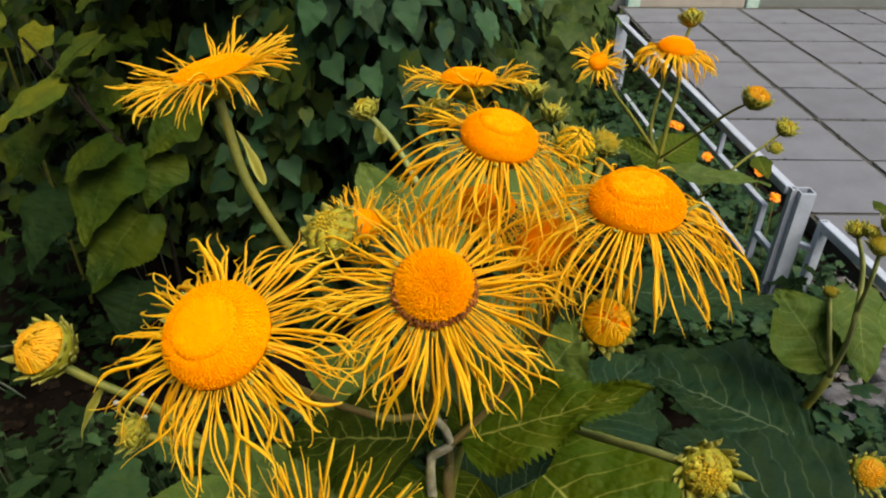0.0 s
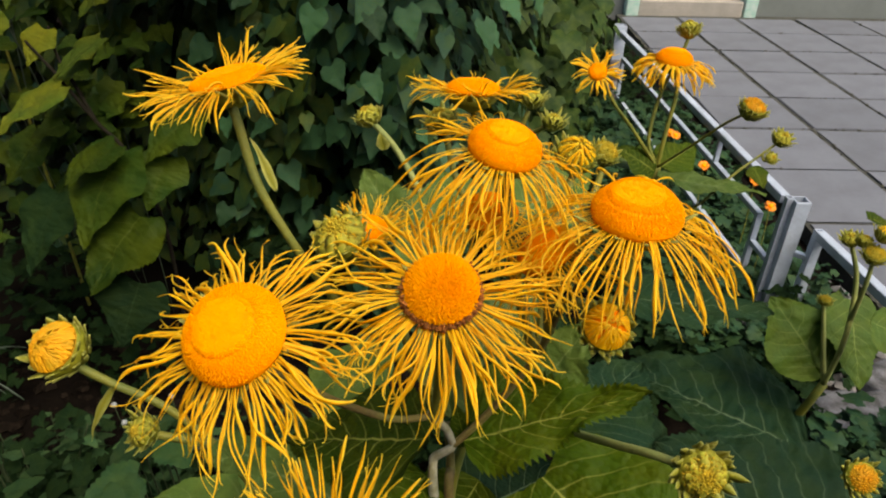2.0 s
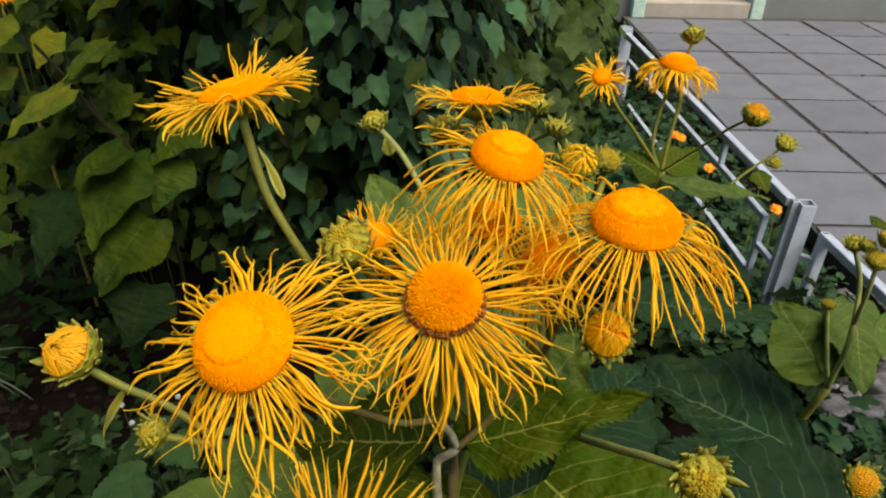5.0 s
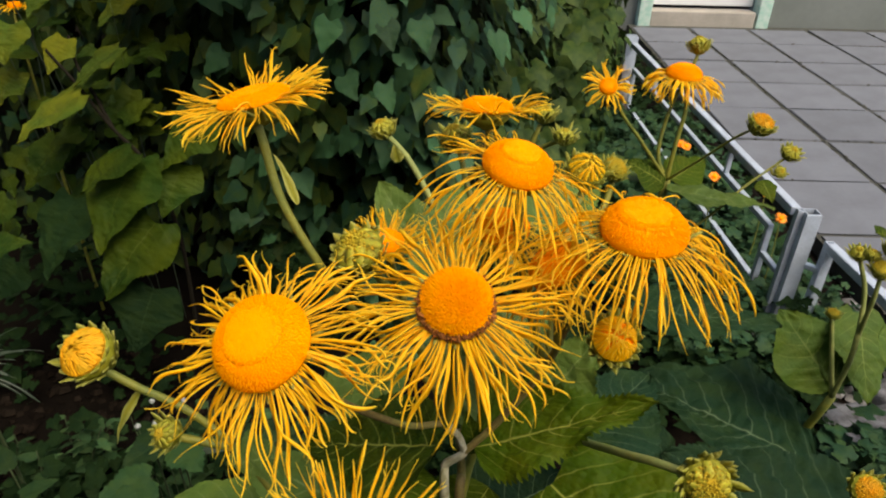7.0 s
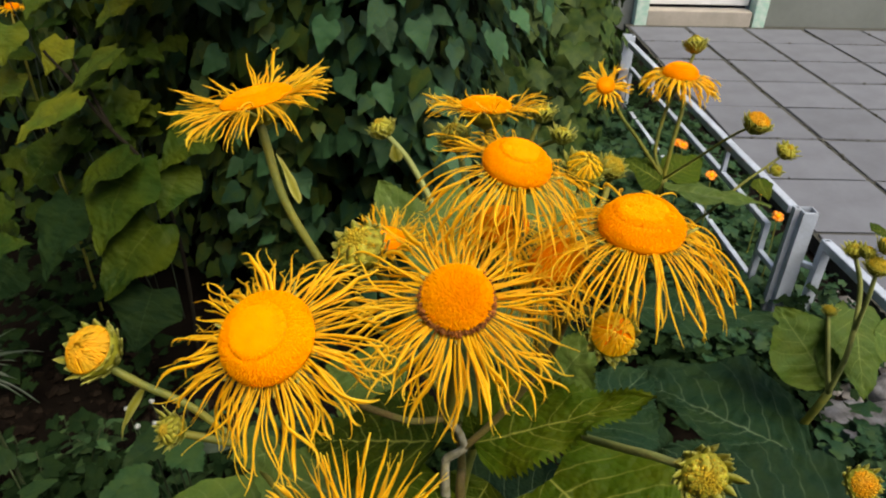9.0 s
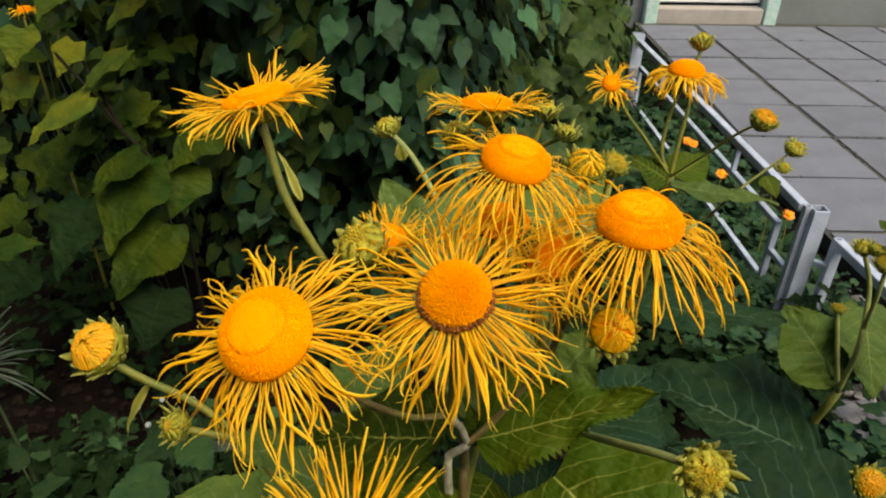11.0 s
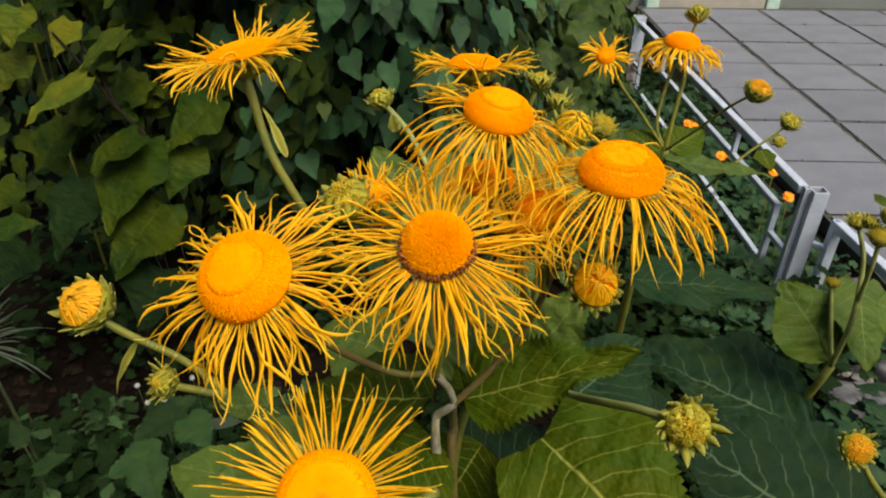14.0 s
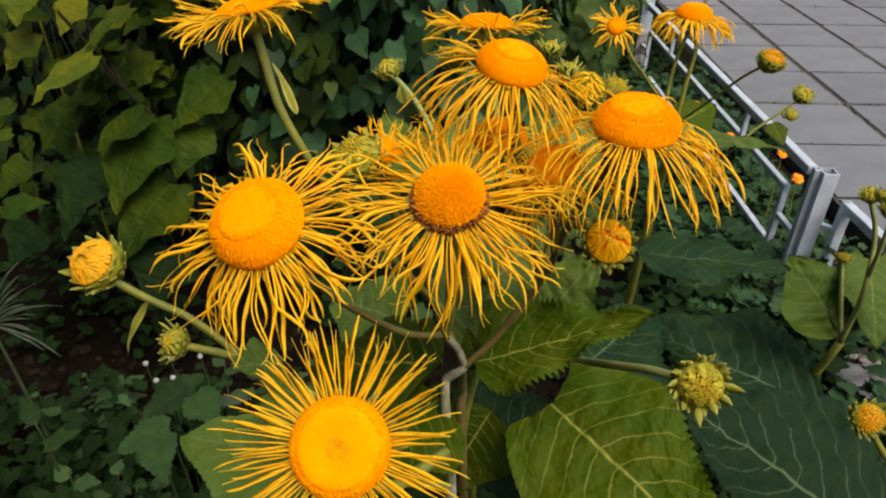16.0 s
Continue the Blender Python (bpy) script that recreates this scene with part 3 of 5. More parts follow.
def grid_ground():
    xs = [-400, -60, -15] + [-4 + 0.08 * i for i in range(72)] + [1.8, 2.5, 5, 15, 60, 400]
    ys = [-400, -60, -15, -4, -1.5] + [-0.6 + 0.08 * i for i in range(60)] + [5, 6, 9, 15, 60, 400]
    verts = [(x, y, ground_height(x, y)) for y in ys for x in xs]
    w = len(xs)
    faces = [(j * w + i, j * w + i + 1, (j + 1) * w + i + 1, (j + 1) * w + i) for j in range(len(ys) - 1) for i in range(w - 1)]
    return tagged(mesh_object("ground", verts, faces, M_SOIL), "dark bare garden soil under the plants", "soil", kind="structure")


ground = grid_ground()


def box_bm(sx, sy, sz, at=(0, 0, 0), bevel=0.0, segs=1):
    bm = bmesh.new()
    bmesh.ops.create_cube(bm, size=1, matrix=Matrix.Translation(at) @ Matrix.Diagonal((sx, sy, sz, 1)))
    if bevel:
        bmesh.ops.bevel(bm, geom=bm.edges[:], offset=bevel, segments=segs, affect="EDGES", profile=0.6)
    return bm


def thing(name, bm, mat, label, category, at=(0, 0, 0), group="", kind=""):
    me = bpy.data.meshes.new(name)
    bm.to_mesh(me)
    bm.free()
    me.materials.append(mat)
    ob = new(name, me)
    ob.location = at
    return tagged(ob, label, category, group, kind)


PAVE_X, PAVE_Y, SLAB_X, SLAB_Y = 1.472, 6.05, 0.50, 0.51
pavement = thing("pavement", box_bm(9.0, 12.0, 0.08, (PAVE_X + 4.5, PAVE_Y - 6.0, -0.046)), M_JOINTS, "grey concrete slab pavement with dark mossy joints", "pavement", kind="structure")

# building behind the pavement
WALL_Y = 6.10
wall_north = thing("wall_north", box_bm(12.0, 0.3, 5.0, (8.64, WALL_Y + 0.15, 2.4), 0.004), M_WALL, "grey rendered wall of a building", "wall", kind="structure")
wall_left = thing("wall_north_2", box_bm(12.0, 0.3, 5.0, (-4.42, WALL_Y + 0.15, 2.4), 0.004), M_WALL, "grey rendered wall of a building", "wall", kind="structure")
# two unseen walls, added to hold sky light off the bed
wall_west = thing("wall_west", box_bm(0.25, 3.9, 4.9, (-2.3, -0.40, 2.40), 0.01), M_WALL, "unseen grey wall added on the left to shade the bed", "wall", kind="structure")
wall_south = thing("wall_south", box_bm(7.0, 0.25, 3.5, (-0.4, -2.3, 1.7), 0.01), M_WALL, "unseen grey wall added behind the camera to cut low sky light", "wall", kind="structure")
lintel = thing("wall_north_3", box_bm(1.06, 0.3, 2.7, (2.11, WALL_Y + 0.15, 3.55), 0.004), M_WALL, "grey rendered wall above the entrance", "wall", kind="structure")
door_1 = thing("door_1", box_bm(0.90, 0.05, 1.98, (2.10, WALL_Y + 0.05, 1.14), 0.006), M_WHITE, "white painted door panel in a mint frame", "door", kind="structure")
part("sill", box_bm(0.90, 0.16, 0.135, (2.10, WALL_Y - 0.02, 0.055), 0.012, 2), M_BEIGE, door_1, "worn beige threshold step")
for dx in (-0.50, 0.52):
    part("door_post", box_bm(0.11, 0.14, 2.2, (2.10 + dx, WALL_Y - 0.03, 1.08), 0.012, 2), M_MINT, door_1, "mint green painted post, paint flaking")


# ---- the low metal fence ----
def rail(bm, p, q, w):
    p, q = Vector(p), Vector(q)
    d = q - p
    e1, e2, n = frame_of(d, (0, 0, 1))
    m = Matrix((e1, e2, n)).transposed().to_4x4()
    r = bmesh.ops.create_cube(bm, size=1, matrix=Matrix.Translation((p + q) / 2) @ m @ Matrix.Diagonal((w, w, d.length, 1)))
    edges = list({e for v in r["verts"] for e in v.link_edges})
    bmesh.ops.bevel(bm, geom=edges, offset=w * 0.16, segments=2, affect="EDGES", profile=0.6)
    return bm


def hollow_post(x, y, top, w, mat=None, lean=(0.0, 0.0), turn=0.0):
    """A square tube, open at the top."""
    bm = bmesh.new()
    outer, inner = w / 2, w / 2 - 0.004
    rings = [(outer, -0.05), (outer, top - 0.002), (outer - 0.001, top), (inner, top), (inner, top - 0.35)]
    vs = []
    for r, z in rings:
        ring = []
        for sx, sy in ((-1, -1), (1, -1), (1, 1), (-1, 1)):
            px, py = sx * r, sy * r
            ring.append(bm.verts.new((x + px * math.cos(turn) - py * math.sin(turn) + lean[0] * z, y + px * math.sin(turn) + py * math.cos(turn) + lean[1] * z, z)))
        vs.append(ring)
    for a, b in zip(vs, vs[1:]):
        for k in range(4):
            bm.faces.new((a[k], a[(k + 1) % 4], b[(k + 1) % 4], b[k]))
    bm.faces.new(vs[-1][::-1])
    return bm


def fence_panel(name, p0, p1, top, label, framed=True):
    """A top rail and, where framed, a bottom rail and a smaller inner frame of thin tube, joined by short stubs, along p0 to p1 on the plan."""
    p0, p1 = Vector((*p0, 0)), Vector((*p1, 0))
    d = (p1 - p0).normalized()
    L = (p1 - p0).length
    f = anchor(name, p0, label, "fence", "fence panels")
    z = Vector((0, 0, 1))

    def bar(nm, s0, z0, s1, z1, w, lab=""):
        part(nm, rail(bmesh.new(), d * s0 + z * z0, d * s1 + z * z1, w), M_METAL, f, lab)

    bar("top_rail", 0, top - 0.012, L, top - 0.012, 0.026)
    if not framed:
        for k in range(1, 4):
            bar("upright", L * k / 3, 0.0, L * k / 3, top - 0.024, 0.022)
        return f
    bar("bottom_rail", 0, top - 0.40, L, top - 0.40, 0.022)
    a, b = 0.10, L - 0.10
    bar("inner_rail", a, top - 0.115, b, top - 0.115, 0.018)
    bar("inner_rail", a, top - 0.305, b, top - 0.305, 0.018)
    bar("upright", a, top - 0.106, a, top - 0.314, 0.018)
    bar("upright", b, top - 0.314, b, top - 0.106, 0.018)
    for s in (0.45, L - 0.45):
        bar("stub", s, top - 0.025, s, top - 0.106, 0.016)
        bar("stub", s, top - 0.314, s, top - 0.389, 0.016)
    bar("stub", 0.0, top - 0.205, a, top - 0.205, 0.016)
    bar("stub", b, top - 0.205, L, top - 0.205, 0.016)
    return f


NEAR, FAR, NEXT = (0.965, 1.600), (0.865, 3.415), (1.014, 1.555)
post = thing("fence_post", hollow_post(NEAR[0] - 0.004, NEAR[1], 0.505, 0.040), M_METAL, "silver painted square steel fence post, open at the top", "post", group="fence posts")
part("end_tube", hollow_post(NEAR[0] - 0.030, NEAR[1] + 0.010, 0.507, 0.019), M_METAL, post, "thin silver painted tube welded to the post")
# near-black plugs below the tube tops stand for the shade inside
part("bore", box_bm(0.033, 0.033, 0.02, (NEAR[0] - 0.004, NEAR[1], 0.478)), M_TUBE_SHADE, post, "dark plug, painted shade inside the tube")
part("bore", box_bm(0.012, 0.012, 0.02, (NEAR[0] - 0.030, NEAR[1] + 0.010, 0.485)), M_TUBE_SHADE, post, "dark plug, painted shade inside the tube")
part("stub", rail(bmesh.new(), (NEAR[0] + 0.012, NEAR[1] - 0.008, 0.345), (*NEXT, 0.345), 0.016), M_METAL, post)
post2 = thing("fence_post", hollow_post(*FAR, 0.525, 0.055), M_METAL, "silver painted steel fence post with rust at its foot", "post", group="fence posts")
part("rusty_sleeve", hollow_post(*FAR, 0.36, 0.064), M_RUST, post2, "dark rusty flaking lower half")
fence_panel("metal_fence", (NEAR[0] - 0.034, NEAR[1] + 0.025), (FAR[0], FAR[1] - 0.03), 0.505, "low silver painted tubular steel fence panel")
fence_panel("metal_fence", NEXT, (1.125, 0.10), 0.435, "low silver painted tubular fence panel, slightly lower than its neighbour", framed=False)
part("end_tube", hollow_post(*NEXT, 0.435, 0.024), M_METAL, bpy.data.objects["metal_fence.001"]).location = -bpy.data.objects["metal_fence.001"].location


def rough_block(name, sx, sy, sz, at, seed, label, turn=0.0):
    bm = bmesh.new()
    bmesh.ops.create_cube(bm, size=1, matrix=Matrix.Diagonal((sx, sy, sz, 1)))
    bmesh.ops.subdivide_edges(bm, edges=bm.edges[:], cuts=5, use_grid_fill=True)
    for v in bm.verts:
        v.co += v.co.normalized() * 0.18 * min(sx, sy, sz) * noise.noise(v.co * 22 + Vector((seed, 0, 0)))
    for f in bm.faces:
        f.smooth = True
    ob = thing(name, bm, M_CONCRETE, label, "rubble")
    ob.matrix_world = pose(*at, 0, 0, turn)
    return ob


rough_block("concrete_footing", 0.16, 0.16, 0.16, (NEAR[0] - 0.02, NEAR[1] - 0.02, 0.05), 2, "rough concrete footing of a fence post")
for i, (x, y, sx, sy) in enumerate(((1.06, 1.22, 0.22, 0.14), (1.12, 1.02, 0.18, 0.16), (0.98, 1.05, 0.12, 0.10), (1.20, 1.33, 0.14, 0.12), (1.22, 0.88, 0.20, 0.14))):
    rough_block("broken_concrete", sx, sy, 0.10, (x, y, 0.06), i + 5, "broken lump of pale concrete lying on the soil", i * 37)

rng = random.Random(77)
verts, faces = [], []
for i in range(900):
    x, y, q = rng.uniform(0.99, 1.46), rng.uniform(0.3, 1.9), rng.choice((0.004, 0.006, 0.008, 0.012, 0.020))
    z = ground_height(x, y) + q * 0.3
    j = len(verts)
    for a, b, c in ((1, 0, 0), (0, 1, 0), (-1, 0, 0), (0, -1, 0), (0, 0, 0.8), (0, 0, -0.8), (0.6, 0.6, 0.45), (-0.6, 0.55, 0.4)):
        verts.append((x + q * a * rng.uniform(0.7, 1.3), y + q * b * rng.uniform(0.7, 1.3), z + q * c * rng.uniform(0.6, 1.1)))
    faces += [tuple(j + k for k in f) for f in ((0, 6, 4), (6, 1, 4), (1, 7, 4), (7, 2, 4), (2, 3, 4), (3, 0, 4), (0, 3, 5), (3, 2, 5), (2, 1, 5), (1, 0, 5), (0, 1, 6), (1, 2, 7))]
tagged(mesh_object("gravel", verts, faces, M_PEBBLE, smooth=False), "loose grey gravel and crumbs of concrete on soil", "gravel", kind="stuff")

# ---- the flowering plant in front ----
plant = anchor("yellow_oxeye_plant", (0.012, 0.275, 0.05), "tall yellow oxeye plant with thread-rayed golden flowers in bloom", "flower", "yellow oxeye plants")
O = plant.location
FORK, FORK2 = (-0.0001, 0.2582, 1.0340), (0.0101, 0.2572, 1.0459)


def deg_reach(rows):
    """Ray length by the way a ray points, between (degrees, factor) rows."""
    def at(a):
        d = math.degrees(a) % 360
        for (a0, f0), (a1, f1) in zip(rows, rows[1:]):
            if a0 <= d <= a1:
                return f0 + (f1 - f0) * (d - a0) / (a1 - a0)
        return rows[-1][1]
    return at


flower_head(plant, (-0.0613, 0.1708, 1.1929), (-0.205, -0.510, 0.835), 0.017, 140, 0.029, 0.70, -0.10, 3, reach=deg_reach(((0, 1.08), (60, 0.95), (120, 0.68), (180, 0.78), (270, 1.12), (360, 1.08))), label="open golden flower with a broad domed orange disc", height=0.62)
flower_head(plant, (0.0030, 0.2112, 1.1819), (0.015, -0.516, 0.857), 0.0145, 158, 0.039, 0.30, 0.0, 7, brown=True, opened=0.0, reach=deg_reach(((0, 1.05), (60, 0.95), (90, 0.85), (120, 0.95), (180, 1.05), (270, 1.1), (360, 1.05))), label="fully open golden flower, its disc rimmed with brown", ray_width=0.00104, height=0.74, wave=0.28)
flower_head(plant, (0.0269, 0.2551, 1.2207), (0.187, -0.138, 0.973), 0.0152, 118, 0.04, 0.95, -0.25, 11, curl=-0.7, label="golden flower with drooping rays and a high orange disc", reach=deg_reach(((0, 1.0), (85, 0.92), (120, 0.74), (158, 0.78), (200, 1.0), (360, 1.0))), gaps=((158, 190, 0.9),), stiff=((85, 158, 0.35),), height=0.62, wave=0.27, hook=0.8)
flower_head(plant, (0.0764, 0.2297, 1.2062), (0.002, -0.075, 0.997), 0.0174, 134, 0.038, 0.85, -0.25, 15, curl=-0.75, label="golden flower with hanging rays like a skirt", cap=0.70, height=0.58, wave=0.20, hook=0.6, stiff=((160, 205, 0.6),))
flower_head(plant, (-0.0915, 0.2911, 1.2354), (-0.221, 0.054, 0.974), 0.017, 160, 0.0288, 0.26, 0.10, 19, curl=0.0, stiff=((235, 325, 2.8), (326, 360, 2.0), (0, 40, 2.0)), label="golden flower seen from its edge on a tall stem", height=0.26, wave=0.13, hook=0.45, reach=deg_reach(((0, 0.65), (50, 0.78), (90, 1.08), (130, 1.05), (180, 0.85), (240, 0.92), (284, 1.0), (330, 0.80), (360, 0.65))))
flower_head(plant, (0.0176, 0.3556, 1.2103), (0.016, 0.222, 0.975), 0.0148, 90, 0.0233, 0.34, 0.22, 23, curl=-0.1, label="golden flower opened flat", height=0.45, wave=0.28)
flower_head(plant, (0.0477, 0.2456, 1.1776), (-0.556, 0.062, 0.829), 0.0135, 60, 0.0291, 1.3, -0.3, 27, curl=-0.9, label="golden flower half hidden under its neighbour", height=0.7)
flower_head(plant, (0.0246, 0.2792, 1.1776), (-0.018, -0.081, 0.997), 0.0134, 60, 0.0289, 1.2, -0.3, 31, curl=-0.8, label="golden flower half hidden behind other flowers", height=0.6)
flower_head(plant, (-0.0293, 0.1221, 1.1385), (0.031, -0.686, 0.727), 0.0166, 124, 0.0257, 0.10, 0.12, 35, curl=0.15, hook=0.25, opened=0.80, cap=0.80, label="golden flower facing up with straight rays and a pitted centre", pit=True, height=0.40, wave=0.06)

# buds of the same plant
bud(plant, (-0.1773, 0.2472, 1.1187), (-0.270, -0.520, 0.810), 0.0142, 41, label="opening bud with yellow florets and ragged lime bracts", core=M_BUDGOLD, petals=70, openness=0.8, spiky=0.25, folded=M_BUDGOLD)
bud(plant, (-0.1393, 0.2307, 1.0822), (-0.517, -0.609, 0.601), 0.0080, 43, middle=0.62, label="small closed lime green bud")
bud(plant, (0.0736, 0.2336, 1.1485), (0.082, -0.686, 0.723), 0.0114, 47, core=M_DISC, label="swelling bud, its orange rays still folded in", petals=44, spiky=0.45)
bud(plant, (0.1216, 0.2096, 1.0858), (-0.038, -0.899, 0.435), 0.012, 51, middle=0.80, label="green bud with spreading pointed bracts", spiky=0.9)
bud(plant, (-0.0426, 0.2622, 1.1740), (-0.273, -0.301, 0.914), 0.0128, 53, middle=0.74, spiky=0.3, label="half open bud, lime green with yellow florets")
flower_head(plant, (-0.0305, 0.2685, 1.1749), (0.092, -0.153, 0.984), 0.0085, 74, 0.0135, 0.2, 0.45, 57, curl=0.2, label="half open flower with short rays", height=0.5)
bud(plant, (0.0763, 0.3521, 1.1762), (0.093, -0.401, 0.911), 0.0119, 59, label="fat lime green bud tinged yellow", spiky=0.3, petals=18)
bud(plant, (0.0949, 0.3620, 1.1736), (0.320, -0.360, 0.876), 0.0082, 61, label="small bud tipped orange", spiky=0.4)
bud(plant, (0.0001, 0.3818, 1.1843), (-0.244, -0.072, 0.967), 0.0095, 62, middle=0.62, label="lime green bud beneath a flower", spiky=0.8)

# stems
tube("stem", [(0.012, 0.275, 0.0), (0.008, 0.268, 0.5), (0.004, 0.255, 0.93), (0.0000, 0.2517, 1.0188), FORK], 0.0044, 0.0022, M_JOINT, plant, O, steps=10)
tube("branch", [(-0.0000, 0.2580, 1.0314), FORK, (0.0018, 0.2585, 1.0366), (0.0083, 0.2571, 1.0436), FORK2, (0.0101, 0.2575, 1.0487), (0.0065, 0.2536, 1.0630), (-0.0004, 0.2504, 1.0763), (-0.0011, 0.2496, 1.0796)], 0.0023, 0.0021, M_JOINT, plant, O, "grey hairy knuckled branch", knobbly=0.12)
tube("branch", [(-0.0004, 0.2493, 1.0767), (-0.0182, 0.2337, 1.0906), (-0.0372, 0.2160, 1.1170), (-0.0504, 0.1923, 1.1521), (-0.0601, 0.1785, 1.1757), (-0.0624, 0.1763, 1.1858)], 0.0017, 0.0016, M_STEM_DARK, plant, O, "russet side branch")
tube("branch", [(-0.0004, 0.2498, 1.0753), (0.0024, 0.2438, 1.0976), (0.0035, 0.2294, 1.1428), (0.0034, 0.2162, 1.1763)], 0.0028, 0.0026, M_STEM, plant, O)
tube("branch", [FORK2, (0.0291, 0.2603, 1.0690), (0.0501, 0.2611, 1.1065), (0.0585, 0.2520, 1.1466), (0.0685, 0.2381, 1.1788), (0.0765, 0.2322, 1.2010)], 0.0019, 0.0017, M_STEM_DARK, plant, O, "russet side branch")
tube("branch", [(0.0546, 0.2568, 1.1270), (0.0517, 0.2547, 1.1510), (0.0499, 0.2477, 1.1718)], 0.0026, 0.0024, M_STEM, plant, O)
tube("branch", [(0.0501, 0.2611, 1.1065), (0.0391, 0.2729, 1.1442), (0.0310, 0.2655, 1.1872), (0.0292, 0.2602, 1.2153)], 0.0028, 0.0024, M_STEM, plant, O)
tube("branch", [(0.0391, 0.2729, 1.1442), (0.0270, 0.2760, 1.1586), (0.0251, 0.2792, 1.1729)], 0.0024, 0.0022, M_STEM, plant, O)
tube("branch", [(0.0336, 0.3087, 1.1338), (0.0242, 0.3440, 1.1684), (0.0181, 0.3560, 1.2062)], 0.0026, 0.0022, M_STEM, plant, O)
tube("branch", [(0.0033, 0.2598, 1.0777), (-0.0263, 0.2677, 1.1093), (-0.0485, 0.2672, 1.1364), (-0.0632, 0.2667, 1.1632), (-0.0792, 0.2734, 1.1927), (-0.0870, 0.2821, 1.2184), (-0.0911, 0.2876, 1.2298)], 0.0018, 0.0022, M_STEM, plant, O, "thick olive stem under a flower", steps=10)
leaf(plant, (-0.0726, 0.2747, 1.1902), (-0.0799, 0.2809, 1.2141), 0.0062, (0.844, -0.375, 0.383), M_BRACT, "stem_leaf", "small yellowish leaf clasping the stem", fold=0.5, sag=0.15, teeth=9)
tube("branch", [(-0.0776, 0.2211, 1.0290), (-0.1039, 0.2325, 1.0662), (-0.1303, 0.2403, 1.0885), (-0.1541, 0.2425, 1.1016), (-0.1700, 0.2449, 1.1104)], 0.0018, 0.0021, M_STEM, plant, O)
tube("branch", [(0.0024, 0.2423, 0.9577), (-0.0454, 0.2315, 0.9776), (-0.0776, 0.2211, 1.0290)], 0.0024, 0.0022, M_STEM, plant, O)
leaf(plant, (-0.1551, 0.2449, 1.0963), (-0.1786, 0.2348, 1.0712), 0.0085, (-0.338, -0.374, 0.864), M_BRACT, "stem_leaf", "narrow pale leaf below a bud", fold=0.4, sag=0.3, teeth=5)
tube("branch", [(-0.1076, 0.2329, 1.0715), (-0.1222, 0.2316, 1.0764), (-0.1336, 0.2308, 1.0800)], 0.0022, 0.0020, M_STEM, plant, O)
tube("branch", [(0.0585, 0.2520, 1.1466), (0.0682, 0.2484, 1.1497), (0.0739, 0.2401, 1.1498)], 0.0028, 0.0026, M_STEM, plant, O)
tube("branch", [(0.0630, 0.3281, 1.0175), (0.0793, 0.2929, 1.0237), (0.0940, 0.2520, 1.0560), (0.1040, 0.2290, 1.0755), (0.1162, 0.2160, 1.0825)], 0.0024, 0.0020, M_STEM_PALE, plant, O)
tube("branch", [(-0.0410, 0.2652, 1.1697), (-0.0262, 0.2723, 1.1352), (-0.0115, 0.2686, 1.1014), (0.0031, 0.2586, 1.0619)], 0.0022, 0.0026, M_STEM, plant, O)
tube("branch", [(-0.0309, 0.2709, 1.1696), (-0.0249, 0.2754, 1.1401), (-0.0147, 0.2729, 1.1130)], 0.0020, 0.0022, M_STEM, plant, O)
tube("branch", [(0.0779, 0.3516, 1.1707), (0.0694, 0.3365, 1.1555), (0.0590, 0.3049, 1.1409), (0.0545, 0.2788, 1.1260), (0.0506, 0.2619, 1.1078)], 0.0022, 0.0024, M_STEM, plant, O)
tube("branch", [(0.0956, 0.3621, 1.1692), (0.0882, 0.3493, 1.1530), (0.0704, 0.3315, 1.1473)], 0.0018, 0.0020, M_STEM, plant, O)
tube("branch", [(0.0023, 0.3796, 1.1809), (0.0114, 0.3575, 1.1539), (0.0278, 0.3254, 1.1381)], 0.0018, 0.0020, M_STEM, plant, O)
tube("branch", [(-0.0314, 0.1218, 1.1189), (-0.0294, 0.1462, 1.0861), (-0.0206, 0.1769, 1.0452), (0.0024, 0.2044, 1.0371)], 0.0026, 0.0030, M_STEM, plant, O)
tube("stem", [(0.0072, 0.2876, 1.0312), (0.0101, 0.2783, 1.0069), (0.0105, 0.2664, 0.9510), (0.03, 0.30, 0.5), (0.03, 0.31, 0.0)], 0.0022, 0.0040, M_STEM_DARK, plant, O)
tube("branch", [(0.0219, 0.3049, 1.0134), (0.0123, 0.2936, 0.9722), (0.0080, 0.2812, 0.9293)], 0.0030, 0.0034, M_STEM, plant, O)

# its leaves
leaf(plant, (0.0161, 0.2586, 1.0481), (0.1110, 0.2566, 1.0891), 0.076, (-0.10, -0.30, 0.94), label="serrated green leaf with a pale midrib", teeth=30, tooth=0.15, ruffle=0.10, fold=0.12, sag=0.0, seed=1, nv=20, power=1.05, taper=0.22, widest=0.26, lop=-0.40)
leaf(plant, (0.0657, 0.2765, 0.9981), (0.1496, 0.1744, 0.9912), 0.110, (-0.126, -0.430, 0.894), label="broad serrated green leaf with a yellow midrib", teeth=30, tooth=0.06, sag=0.10, fold=0.12, seed=2, heart=0.06, nu=44, nv=20)
leaf(plant, (0.0564, 0.2886, 1.0549), (0.0843, 0.3008, 1.0973), 0.052, (-0.300, -0.420, 0.850), M_LEAF_SOFT, label="green leaf with toothed edge", teeth=16, tooth=0.10, seed=3)
leaf(plant, (-0.0030, 0.2652, 1.0409), (-0.0923, 0.2870, 1.0227), 0.075, (0.035, -0.161, 0.986), label="dark green serrated leaf", teeth=22, tooth=0.10, seed=4, ruffle=0.09)
